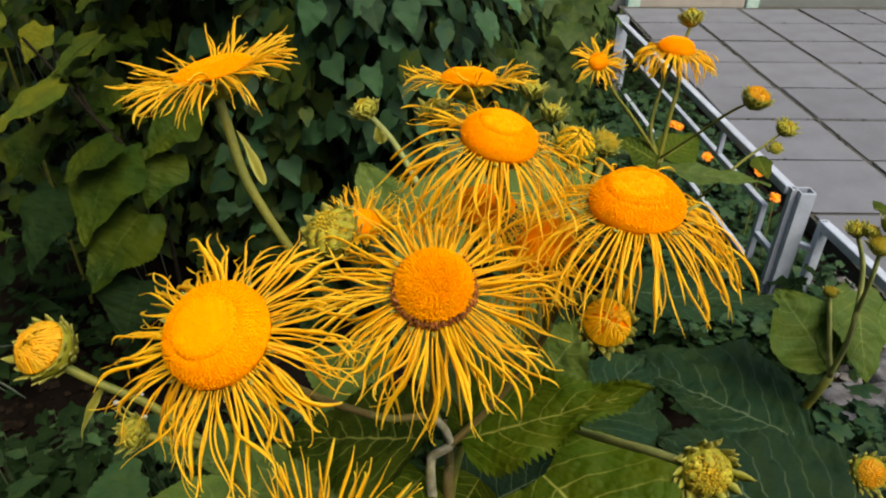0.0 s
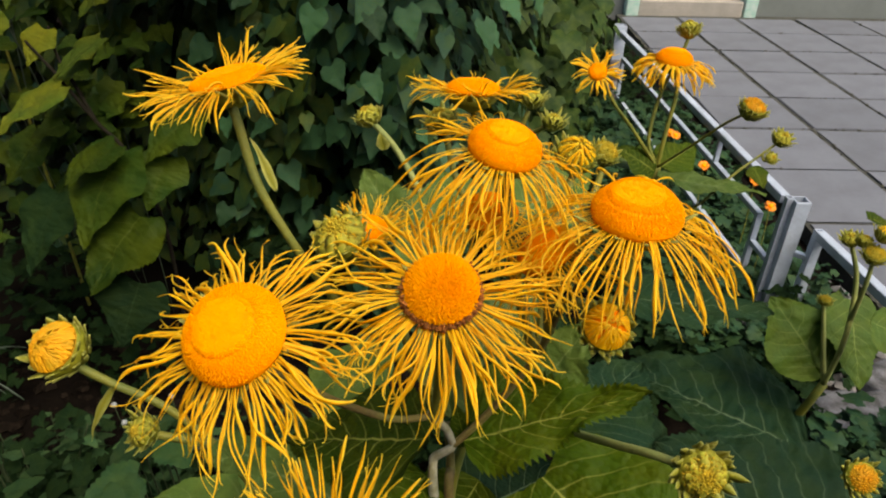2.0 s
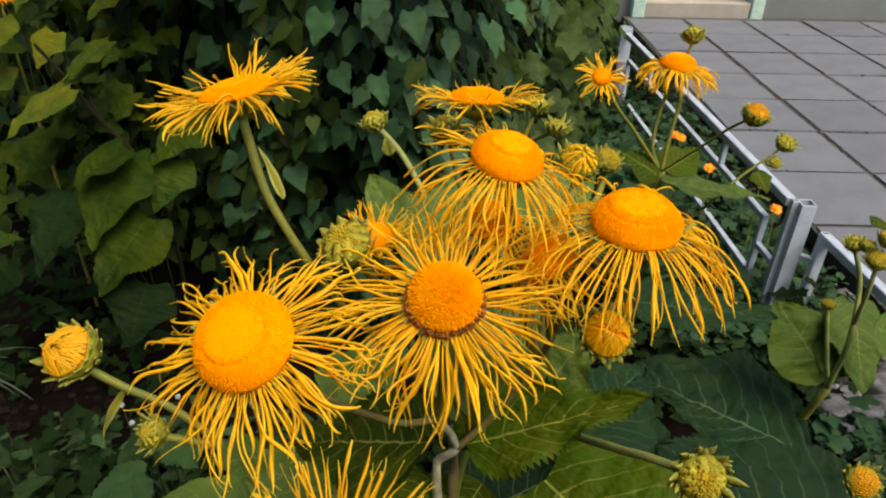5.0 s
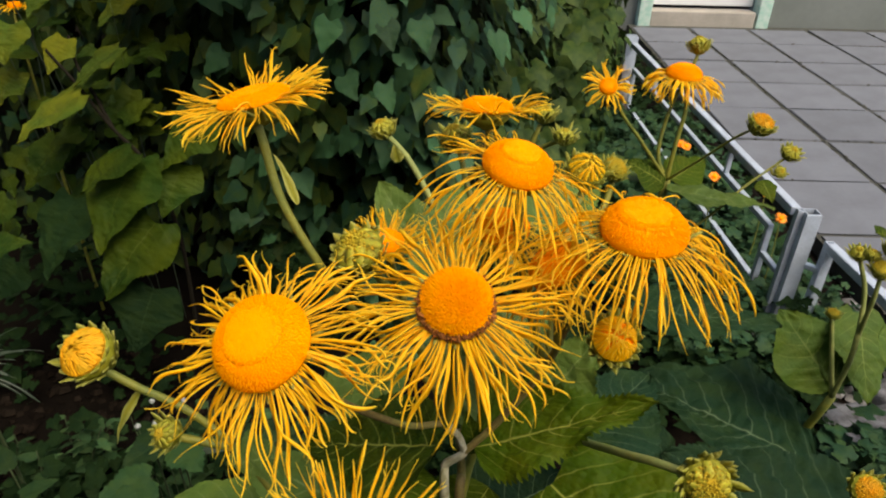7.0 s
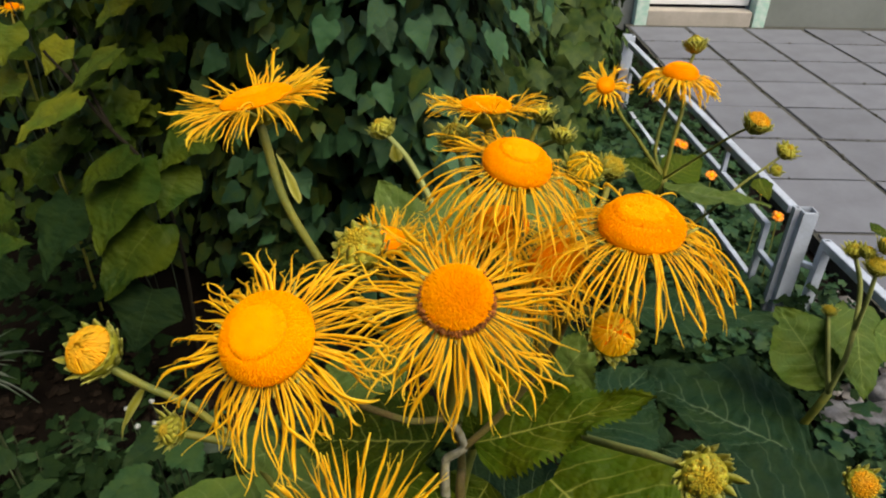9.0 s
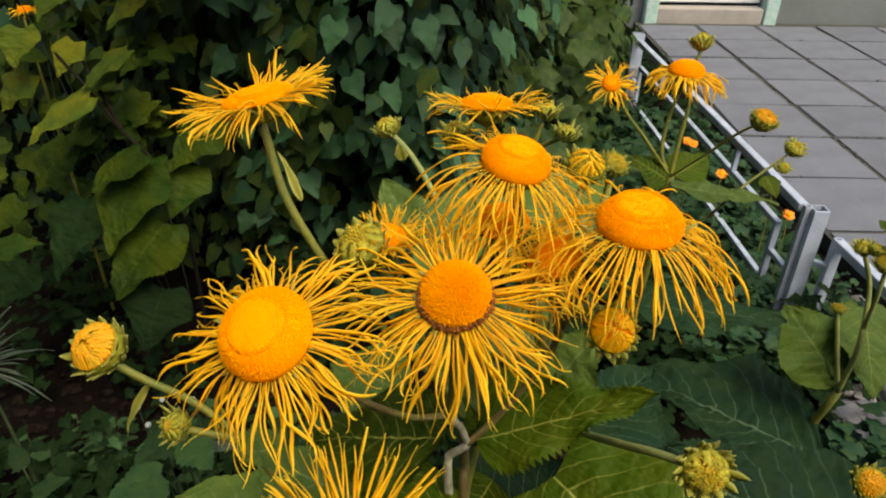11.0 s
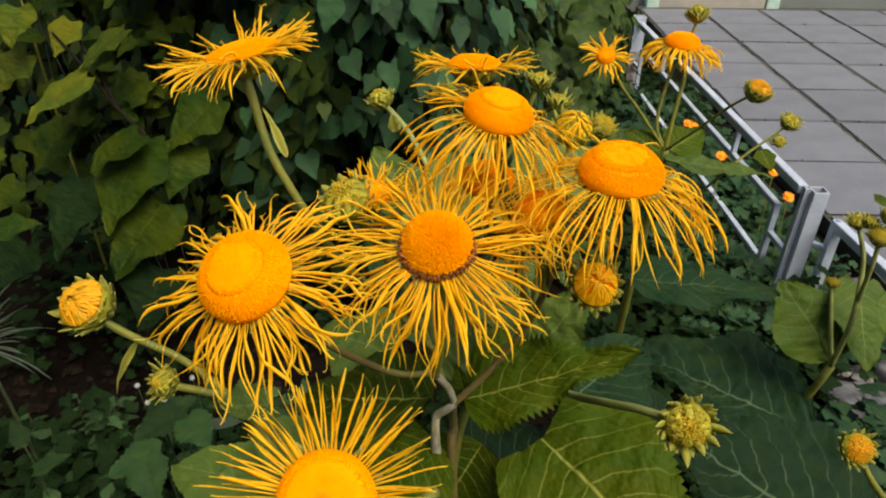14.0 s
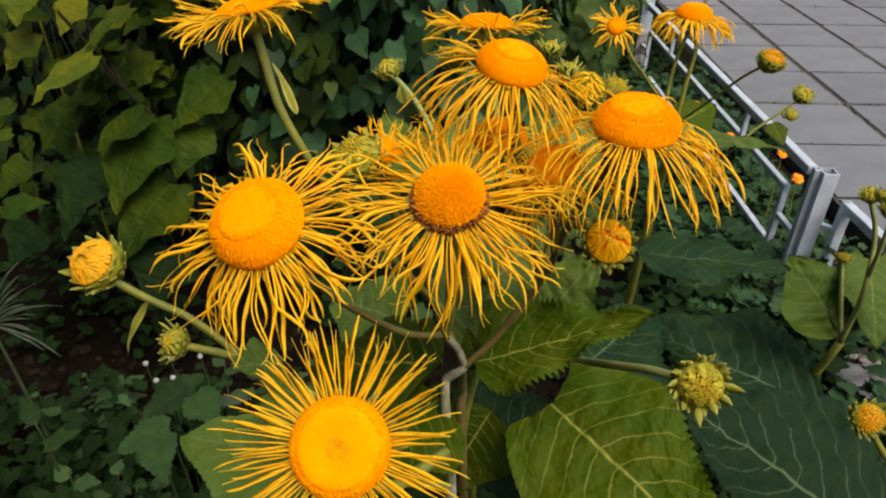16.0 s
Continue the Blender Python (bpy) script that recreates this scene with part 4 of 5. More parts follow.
leaf(plant, (-0.0042, 0.2630, 1.0144), (-0.0510, 0.2124, 1.0016), 0.075, (-0.014, -0.232, 0.973), label="dark green serrated leaf", teeth=22, tooth=0.08, seed=5)
leaf(plant, (-0.0240, 0.4061, 1.0869), (-0.0581, 0.4500, 1.1222), 0.044, (-0.257, -0.497, 0.829), M_LEAF_SOFT, label="pale green leaf with toothed edge", teeth=14, tooth=0.10, seed=6)
leaf(plant, (-0.0131, 0.3899, 1.0833), (0.0012, 0.4409, 1.1201), 0.050, (0.192, -0.455, 0.870), M_LEAF_SOFT, label="green leaf among the flower stems", teeth=14, seed=7)
leaf(plant, (0.0182, 0.2640, 1.0385), (0.0114, 0.2663, 1.0652), 0.018, (-0.203, -0.559, 0.804), label="young folded leaf", teeth=8, seed=8, fold=0.5)
leaf(plant, (-0.0814, 0.2221, 1.0777), (-0.0974, 0.2045, 1.0957), 0.034, (-0.110, -0.367, 0.924), M_LEAF_SOFT, label="small rounded leaf on a side stem", teeth=10, seed=9)
leaf(plant, (0.0300, 0.3019, 0.9626), (-0.0066, 0.2617, 0.9206), 0.070, (0.089, -0.363, 0.927), label="lower green leaf", teeth=18, seed=10)
# leaves behind the flowers take the paler blade, light put into their colour
leaf(plant, (0.0261, 0.3280, 1.0508), (0.0631, 0.3616, 1.0819), 0.060, (0.094, -0.464, 0.881), M_LEAF_SOFT, label="green leaf behind the flowers", teeth=16, seed=11)
leaf(plant, (-0.0325, 0.3241, 1.0224), (-0.0927, 0.3620, 1.0164), 0.065, (-0.110, -0.367, 0.924), M_LEAF_SOFT, label="green leaf behind the flowers", teeth=16, seed=12)
leaf(plant, (-0.0109, 0.3532, 1.0007), (0.0331, 0.3648, 1.0188), 0.070, (0.089, -0.363, 0.927), M_LEAF_SOFT, label="green leaf behind the flowers", teeth=16, seed=13)
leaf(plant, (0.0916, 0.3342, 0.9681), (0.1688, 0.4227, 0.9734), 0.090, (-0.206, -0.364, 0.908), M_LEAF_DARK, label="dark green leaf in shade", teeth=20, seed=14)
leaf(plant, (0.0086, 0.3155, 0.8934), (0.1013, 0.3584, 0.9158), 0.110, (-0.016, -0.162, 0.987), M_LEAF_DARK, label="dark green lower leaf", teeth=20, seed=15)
leaf(plant, (-0.0403, 0.3319, 0.8750), (-0.1724, 0.3926, 0.8842), 0.120, (-0.016, -0.162, 0.987), M_LEAF_SOFT, label="lower green leaf with toothed edge", teeth=20, seed=16)
leaf(plant, (-0.1024, 0.3384, 0.8407), (-0.2705, 0.4070, 0.8176), 0.120, (-0.018, -0.092, 0.996), M_LEAF_SOFT, label="lower green leaf with toothed edge", teeth=20, seed=17)

# ---- second plant, in the middle distance ----
plant2 = anchor("yellow_oxeye_plant", (0.225, 0.72, 0.05), "yellow oxeye plant with small golden flowers and many buds", "flower", "yellow oxeye plants")
O2 = plant2.location
flower_head(plant2, (0.2432, 0.7124, 1.1268), (0.031, -0.002, 1.000), 0.0191, 96, 0.034, 1.0, -0.2, 63, curl=-0.6, ray_width=0.0021, label="golden flower with drooping rays", height=0.6)
flower_head(plant2, (0.1578, 0.6832, 1.1221), (-0.097, -0.760, 0.643), 0.0095, 44, 0.0206, 0.5, 0.1, 67, ray_width=0.0018, label="small golden flower facing forward", height=0.5)
bud(plant2, (0.2596, 0.7327, 1.1550), (-0.129, 0.224, 0.966), 0.0118, 71, middle=0.62, label="round lime yellow bud", spiky=0.5)
bud(plant2, (0.2861, 0.5992, 1.1162), (0.250, -0.289, 0.924), 0.0126, 73, core=M_BUDGOLD, label="round opening bud, orange in the middle", spiky=0.5)
bud(plant2, (0.3756, 0.7006, 1.0460), (0.200, -0.430, 0.880), 0.0105, 75, middle=0.62, label="round lime yellow bud", spiky=0.9)
bud(plant2, (0.3618, 0.6846, 1.0294), (0.214, -0.697, 0.685), 0.0067, 77, middle=0.62, label="tiny green bud", spiky=0.8)
NODE = (0.2375, 0.6815, 1.0173)
tube("stem", [(0.225, 0.72, 0.0), (0.23, 0.715, 0.6), NODE], 0.006, 0.0045, M_STEM, plant2, O2)
tube("branch", [NODE, (0.2421, 0.6885, 1.0607), (0.2475, 0.6966, 1.0966), (0.2453, 0.7086, 1.1207)], 0.0023, 0.0020, M_STEM, plant2, O2)
tube("branch", [NODE, (0.2263, 0.6928, 1.0450), (0.2349, 0.7079, 1.0922), (0.2561, 0.7248, 1.1376), (0.2591, 0.7301, 1.1509)], 0.0021, 0.0017, M_STEM, plant2, O2)
tube("branch", [NODE, (0.1998, 0.6825, 1.0652), (0.1795, 0.6772, 1.0891), (0.1633, 0.6817, 1.1149)], 0.0020, 0.0017, M_STEM, plant2, O2)
tube("branch", [NODE, (0.2572, 0.6459, 1.0598), (0.2710, 0.6164, 1.0941), (0.2831, 0.6017, 1.1113)], 0.0015, 0.0013, M_STEM, plant2, O2)
tube("branch", [(0.2414, 0.6427, 0.9578), (0.2855, 0.6596, 0.9846), (0.3230, 0.6792, 1.0112), (0.3566, 0.6926, 1.0324), (0.3740, 0.6996, 1.0436)], 0.0016, 0.0013, M_STEM, plant2, O2)
tube("branch", [(0.3541, 0.6912, 1.0302), (0.3543, 0.6831, 1.0271), (0.3605, 0.6839, 1.0283)], 0.0018, 0.0016, M_STEM, plant2, O2)
leaf(plant2, (0.2325, 0.6607, 1.0156), (0.3468, 0.6431, 1.0081), 0.080, (0.027, 0.160, 0.987), M_LEAF_SOFT, label="long pointed green leaf held level", teeth=18, seed=21, fold=0.2, sag=0.02)
leaf(plant2, (0.2322, 0.6866, 1.0119), (0.1429, 0.7845, 1.0122), 0.080, (-0.021, 0.088, 0.996), M_LEAF_SOFT, label="pointed green leaf held level", teeth=18, seed=22, sag=0.08)
leaf(plant2, (0.2336, 0.6748, 1.0156), (0.1918, 0.6777, 1.0438), 0.045, (-0.215, -0.439, 0.872), label="small green leaf", teeth=12, seed=23)
leaf(plant2, (0.2449, 0.6882, 1.0143), (0.2994, 0.7383, 1.0261), 0.050, (0.186, -0.356, 0.916), label="small green leaf", teeth=12, seed=24)
leaf(plant2, (0.3419, 0.6795, 1.0215), (0.3506, 0.6568, 1.0073), 0.030, (0.200, -0.430, 0.880), label="small green leaf", teeth=8, seed=25)
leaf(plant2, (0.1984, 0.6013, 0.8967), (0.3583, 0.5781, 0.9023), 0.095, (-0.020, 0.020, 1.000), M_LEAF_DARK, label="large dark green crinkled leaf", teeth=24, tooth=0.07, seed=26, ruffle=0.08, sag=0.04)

# ---- third plant, by the fence ----
plant3 = anchor("yellow_oxeye_plant", (0.44, 0.66, 0.05), "young yellow oxeye plant with folded leaves and green buds", "flower", "yellow oxeye plants")
O3 = plant3.location
N3 = (0.4531, 0.5910, 0.7843)
tube("stem", [(0.44, 0.66, 0.0), (0.445, 0.65, 0.5), N3], 0.006, 0.0045, M_STEM, plant3, O3)
tube("branch", [N3, (0.4451, 0.6028, 0.8265), (0.4374, 0.6208, 0.8787)], 0.0028, 0.0022, M_STEM_PALE, plant3, O3)
tube("branch", [N3, (0.4481, 0.5820, 0.8613), (0.4470, 0.5994, 0.9262), (0.4380, 0.6160, 0.9626)], 0.0030, 0.0022, M_STEM_PALE, plant3, O3)
tube("branch", [(0.4509, 0.5887, 0.8721), (0.4382, 0.5726, 0.9377), (0.4370, 0.5745, 0.9683)], 0.0026, 0.0020, M_STEM_PALE, plant3, O3)
bud(plant3, (0.4373, 0.6186, 0.9667), (-0.227, -0.158, 0.961), 0.0095, 81, middle=0.62, label="lime green bud")
bud(plant3, (0.4365, 0.5752, 0.9741), (-0.014, -0.232, 0.973), 0.0114, 83, label="lime green bud opening yellow")
bud(plant3, (0.4308, 0.5890, 0.9829), (0.188, -0.002, 0.982), 0.0083, 85, middle=0.62, label="small lime green bud")
bud(plant3, (0.4458, 0.5842, 0.9931), (0.284, -0.000, 0.959), 0.0103, 87, label="lime green bud opening yellow", petals=14)
bud(plant3, (0.4358, 0.6193, 0.8855), (-0.018, -0.092, 0.996), 0.0072, 89, label="cluster of tiny green bracts", spiky=1.5)
leaf(plant3, (0.4575, 0.5996, 0.7891), (0.4010, 0.6560, 0.8640), 0.096, (-0.25, -0.45, 0.86), M_LEAF_MID, label="broad fresh green leaf, folded upwards", teeth=18, tooth=0.03, seed=31, fold=0.14, sag=0.10, widest=0.46, power=1.6, taper=0.10)
leaf(plant3, (0.4554, 0.5981, 0.7958), (0.4864, 0.6704, 0.8669), 0.055, (-0.007, -0.468, 0.883), M_LEAF_MID, label="fresh green leaf", teeth=14, seed=32, fold=0.10, sag=0.06, widest=0.5)
leaf(plant3, (0.4875, 0.6516, 0.8639), (0.4850, 0.5691, 0.7951), 0.080, (0.148, -0.644, 0.751), M_LEAF_MID, label="fresh green leaf hanging with its tip down", teeth=16, tooth=0.03, heart=0.06, seed=33, fold=0.10, sag=0.06)
leaf(plant3, (0.4528, 0.5638, 0.9003), (0.5019, 0.5400, 0.8837), 0.060, (0.094, -0.464, 0.881), M_LEAF_MID, label="fresh green leaf", teeth=14, seed=34, fold=0.10, sag=0.06)
leaf(plant3, (0.4543, 0.6308, 0.9863), (0.4912, 0.6268, 0.9792), 0.040, (0.086, -0.005, 0.996), label="small green leaf", teeth=10, seed=35)

# ---- fourth plant: great dark leaves low down, one bud ----
plant4 = anchor("yellow_oxeye_plant", (0.36, 0.42, 0.05), "yellow oxeye plant with huge dark veined leaves", "flower", "yellow oxeye plants")
O4 = plant4.location
bud(plant4, (0.3131, 0.3360, 0.9309), (0.001, -0.694, 0.720), 0.0125, 91, label="round bud with an orange middle", core=M_BUDGOLD, spiky=0.7)
tube("stem", [(0.36, 0.42, 0.0), (0.40, 0.39, 0.5), (0.395, 0.345, 0.78), (0.3566, 0.3222, 0.8669), (0.3264, 0.3244, 0.9081), (0.3180, 0.3310, 0.9210)], 0.005, 0.0018, M_STEM, plant4, O4)
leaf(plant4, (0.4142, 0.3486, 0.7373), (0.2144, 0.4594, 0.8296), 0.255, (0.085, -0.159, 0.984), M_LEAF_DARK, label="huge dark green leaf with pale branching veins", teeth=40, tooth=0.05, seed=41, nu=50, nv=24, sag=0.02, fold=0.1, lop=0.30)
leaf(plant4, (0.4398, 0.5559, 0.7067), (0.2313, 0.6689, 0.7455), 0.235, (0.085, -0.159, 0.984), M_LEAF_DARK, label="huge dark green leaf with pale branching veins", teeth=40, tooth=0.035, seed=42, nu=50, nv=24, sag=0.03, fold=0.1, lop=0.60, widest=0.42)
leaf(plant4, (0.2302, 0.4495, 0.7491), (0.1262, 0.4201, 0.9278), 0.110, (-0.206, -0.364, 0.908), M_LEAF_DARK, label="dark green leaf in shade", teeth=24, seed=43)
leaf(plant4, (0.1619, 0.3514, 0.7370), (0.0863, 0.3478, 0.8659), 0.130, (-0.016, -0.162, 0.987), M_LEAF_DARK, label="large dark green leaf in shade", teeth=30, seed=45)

# ---- fifth plant: a single bud on a pale stalk behind ----
plant5 = anchor("yellow_oxeye_plant", (0.03, 0.62, 0.05), "yellow oxeye plant with buds on pale stalks", "flower", "yellow oxeye plants")
O5 = plant5.location
bud(plant5, (-0.0695, 0.5987, 1.1030), (-0.346, -0.072, 0.935), 0.0122, 93, middle=0.62, label="closed lime green bud", spiky=0.7)
bud(plant5, (0.0766, 0.5515, 1.1383), (0.086, -0.005, 0.996), 0.0096, 95, middle=0.62, label="small lime green bud", spiky=1.2)
bud(plant5, (0.0902, 0.5190, 1.1311), (0.086, -0.005, 0.996), 0.0088, 97, middle=0.62, label="small lime green bud", spiky=1.4)
N5 = (0.0035, 0.5110, 1.0051)
tube("stem", [(0.03, 0.62, 0.0), (0.025, 0.62, 0.6), N5], 0.006, 0.004, M_STEM, plant5, O5)
tube("branch", [N5, (-0.0164, 0.5484, 1.0432), (-0.0419, 0.5780, 1.0780), (-0.0645, 0.5952, 1.0972)], 0.0030, 0.0028, M_STEM_PALE, plant5, O5, "pale green stalk of a bud")
tube("branch", [N5, (0.0522, 0.5393, 1.0732), (0.0736, 0.5509, 1.1282)], 0.0026, 0.0020, M_STEM, plant5, O5)
tube("branch", [(0.0652, 0.5445, 1.1042), (0.0807, 0.5375, 1.1156), (0.0888, 0.5217, 1.1264)], 0.0022, 0.0018, M_STEM, plant5, O5)
leaf(plant5, (-0.0526, 0.5778, 1.0778), (-0.0577, 0.5793, 1.0942), 0.014, (-0.413, -0.491, 0.768), M_BRACT, "stem_leaf", "tiny pale leaf on the stalk", teeth=5, fold=0.4)
# paler blade here too, as light on leaves the flowers shade
leaf(plant5, (0.0187, 0.5013, 1.0120), (-0.0560, 0.5475, 1.0424), 0.080, (-0.110, -0.367, 0.924), M_LEAF_SOFT, label="green leaf", teeth=18, seed=51)
leaf(plant5, (0.0684, 0.5211, 1.0432), (0.1437, 0.5933, 1.0677), 0.080, (0.089, -0.363, 0.927), M_LEAF_SOFT, label="green leaf", teeth=18, seed=52)
leaf(plant5, (0.0333, 0.5123, 1.0296), (0.0012, 0.5872, 1.0603), 0.070, (-0.010, -0.367, 0.930), M_LEAF_SOFT, label="green leaf", teeth=18, seed=53)

# ---- the large-leaved bush on the left ----
bush = anchor("large_leaved_bush", (-0.72, 1.45, 0.05), "bush with big heart-shaped green leaves on dark twigs", "bush")
OB = bush.location
tube("twig", [(-0.72, 1.45, 0.0), (-0.70, 1.45, 0.45), (-0.7161, 1.3960, 0.6862), (-0.7844, 1.4162, 0.7661), (-0.8636, 1.4482, 0.8650), (-0.9288, 1.4832, 0.9230)], 0.006, 0.003, M_TWIG, bush, OB)
tube("twig", [(-0.7844, 1.4162, 0.7661), (-0.8250, 1.4524, 0.8256), (-0.8722, 1.4919, 0.8904), (-0.8933, 1.5251, 0.9448)], 0.005, 0.003, M_TWIG, bush, OB)
BIG = [
    ((-0.7009, 1.3232, 0.7343), (-0.7601, 1.1602, 0.6033), 0.185, (-0.155, -0.517, 0.842)), ((-0.6945, 1.3070, 0.7530), (-0.7876, 1.2212, 0.7175), 0.125, (-0.117, -0.094, 0.989)), ((-0.6073, 1.3429, 0.7143), (-0.6353, 1.2473, 0.6386), 0.115, (0.246, -0.486, 0.839)),
    ((-0.6555, 1.2574, 0.6118), (-0.7449, 1.1161, 0.5152), 0.190, (-0.106, -0.519, 0.848)), ((-0.5415, 1.3804, 0.8088), (-0.6419, 1.2852, 0.7385), 0.130, (0.040, -0.365, 0.930)), ((-0.8115, 1.3721, 0.8577), (-0.9299, 1.2755, 0.8080), 0.130, (-0.116, -0.163, 0.980)),
    ((-0.7470, 1.4579, 0.9380), (-0.8383, 1.3779, 0.8897), 0.085, (-0.066, -0.163, 0.984)), ((-0.7964, 1.4680, 0.8917), (-0.8760, 1.4063, 0.8484), 0.085, (-0.064, -0.233, 0.970)), ((-0.8804, 1.3512, 0.6159), (-0.9395, 1.2183, 0.4866), 0.150, (-0.206, -0.551, 0.808)),
    ((-0.9846, 1.2813, 0.6480), (-1.0351, 1.2156, 0.5967), 0.085, (-0.010, -0.367, 0.930)), ((-0.8944, 1.5116, 0.9417), (-0.9224, 1.4444, 0.8866), 0.080, (0.089, -0.363, 0.927)), ((-0.9847, 1.4749, 0.9793), (-0.9908, 1.4049, 0.9187), 0.100, (-0.014, -0.232, 0.973)),
    ((-0.6572, 1.1867, 0.4852), (-0.6845, 1.0811, 0.3944), 0.150, (0.097, -0.560, 0.823)), ((-0.9760, 1.1594, 0.5952), (-0.8870, 1.1650, 0.6192), 0.065, (-0.206, -0.464, 0.862)), ((-1.0112, 1.4875, 0.8707), (-1.0639, 1.4178, 0.8135), 0.110, (-0.010, -0.367, 0.930)),
    ((-1.0092, 1.2639, 0.4946), (-1.0563, 1.1866, 0.4258), 0.13, (-0.007, -0.468, 0.883)), ((-0.9379, 1.4455, 0.7170), (-1.0136, 1.3599, 0.6379), 0.11, (-0.007, -0.468, 0.883)), ((-0.7791, 1.4594, 0.7702), (-0.7209, 1.4954, 0.8198), 0.07, (-0.010, -0.367, 0.930)),
    ((-0.4213, 1.5681, 1.0371), (-0.4881, 1.5218, 1.0156), 0.080, (-0.007, -0.468, 0.883)), ((-0.9274, 1.5522, 1.0475), (-0.9604, 1.4899, 1.0000), 0.085, (-0.110, -0.367, 0.924)), ((-0.7613, 1.6009, 1.0226), (-0.8376, 1.5357, 0.9738), 0.085, (-0.014, -0.232, 0.973)),
]
# high leaves olive and brightened for top light; three low ones darkened as shade
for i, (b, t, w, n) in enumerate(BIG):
    leaf(bush, b, t, w * 1.06, n, M_HERB if i in (8, 12, 15) else M_LEAF_OLIVE_LIT if b[2] > 0.80 and i != 4 else M_LEAF_BUSH, heart=0.10, teeth=26, tooth=0.05, ruffle=0.05, sag=0.18, fold=0.24, taper=0.24, power=1.25, seed=60 + i, widest=0.36, nu=30, nv=14)
rng = random.Random(8)
CORNERS = [Vector((-1.1590, 1.6891, 1.0323)), Vector((-0.6531, 1.7002, 1.0422)), Vector((-1.1067, 1.3120, 0.5103)), Vector((-0.7370, 1.4114, 0.6200))]
for i in range(70):
    u, v = rng.random(), rng.random()
    b = CORNERS[0].lerp(CORNERS[1], u).lerp(CORNERS[2].lerp(CORNERS[3], u), v) + Vector((0, rng.uniform(-.03, .06), 0))
    size = rng.uniform(0.045, 0.085)
    t = b + Vector((rng.uniform(-1, 1), -0.5, rng.uniform(-0.8, 0.1))).normalized() * size
    leaf(bush, b, t, size * rng.uniform(0.6, 0.85), (rng.uniform(-.4, .4), -.55, .8), M_LEAF_BUSH, heart=0.08, teeth=12, sag=0.14, seed=200 + i, widest=0.34, nu=12, nv=8, tooth=0.03, taper=0.35)
rng = random.Random(5)
for i in range(130):
    b = Vector((rng.uniform(-2.1, -0.50), rng.uniform(1.74, 2.0), rng.uniform(0.40, 1.65)))
    size = rng.uniform(0.07, 0.12)
    t = b + Vector((rng.uniform(-0.7, 0.7), -0.5, -0.75)).normalized() * size
    leaf(bush, b, t, size * rng.uniform(0.65, 0.9), (rng.uniform(-.5, .5), -.6, .7), M_LEAF_BUSH, heart=0.10, teeth=12, sag=0.16, seed=i, widest=0.34, nu=12, nv=8, tooth=0.03)


# ---- the vine-covered hedge ----
HEDGE = [(-2.6, 1.95), (-1.2, 1.80), (-0.65, 1.58), (-0.35, 1.52), (-0.05, 1.45), (0.10, 1.75), (0.22, 2.30), (0.48, 2.62), (0.70, 3.05), (0.86, 3.75), (1.05, 4.9)]
LINE = spline([(x, y, 0) for x, y in HEDGE], 12)


def hedge_spot(rng, lo=0.0, hi=1.0, depth=0.16, inward=0.0, top=1.75):
    k = rng.uniform(lo, hi) * (len(LINE) - 1)
    i = min(int(k), len(LINE) - 2)
    p = LINE[i].lerp(LINE[i + 1], k - i)
    d = (LINE[i + 1] - LINE[i]).normalized()
    out = Vector((d.y, -d.x, 0))
    z = rng.uniform(0.05, top)
    swell = 0.16 * noise.noise(Vector((p.x * 4.5, p.y * 4.5, z * 4.5)))
    return Vector((p.x, p.y, z)) + out * (swell + (0.07 if k > 0.5 * len(LINE) else 0.20) * (z - 0.95) + rng.uniform(-depth, 0.05) - inward), out


def hang(rng, p, out, size):
    side = Vector((-out.y, out.x, 0))
    d = Vector((0, 0, -1)) * rng.uniform(0.4, 1.0) + out * rng.uniform(0.1, 0.7) + side * rng.uniform(-0.8, 0.8)
    face = out * rng.uniform(0.5, 1.0) + Vector((0, 0, rng.uniform(0.3, 1.0))) + side * rng.uniform(-0.5, 0.5)
    return p, p + d.normalized() * size, face


def leaf_card(kind, nu=9, nv=6):
    """A unit leaf in its own space for repeats: along x, face up z. kind 0, 1: heart; 2: lobed."""
    if kind < 2:
        v, f, uv = blade((0, 0, 0), (1, 0, 0), (0.92, 0.80)[kind], (0, 0, 1), sag=0.12, fold=0.22, teeth=1, tooth=0.0, heart=0.16, ruffle=0.10, seed=kind, nu=nu, nv=nv, widest=0.26, taper=0.16, power=1.25)
    else:
        v, f, uv = blade((0, 0, 0), (1, 0, 0), 0.95, (0, 0, 1), sag=0.15, fold=0.2, teeth=1, tooth=0.0, heart=0.10, ruffle=0.12, seed=kind, nu=12, nv=6, widest=0.42)
        v = [Vector((p.x, p.y * (1 - 0.38 * (0.5 - 0.5 * math.cos(p.x * 18.8)) * min(1, abs(p.y) * 4)), p.z)) for p in v]
    return v, f, uv


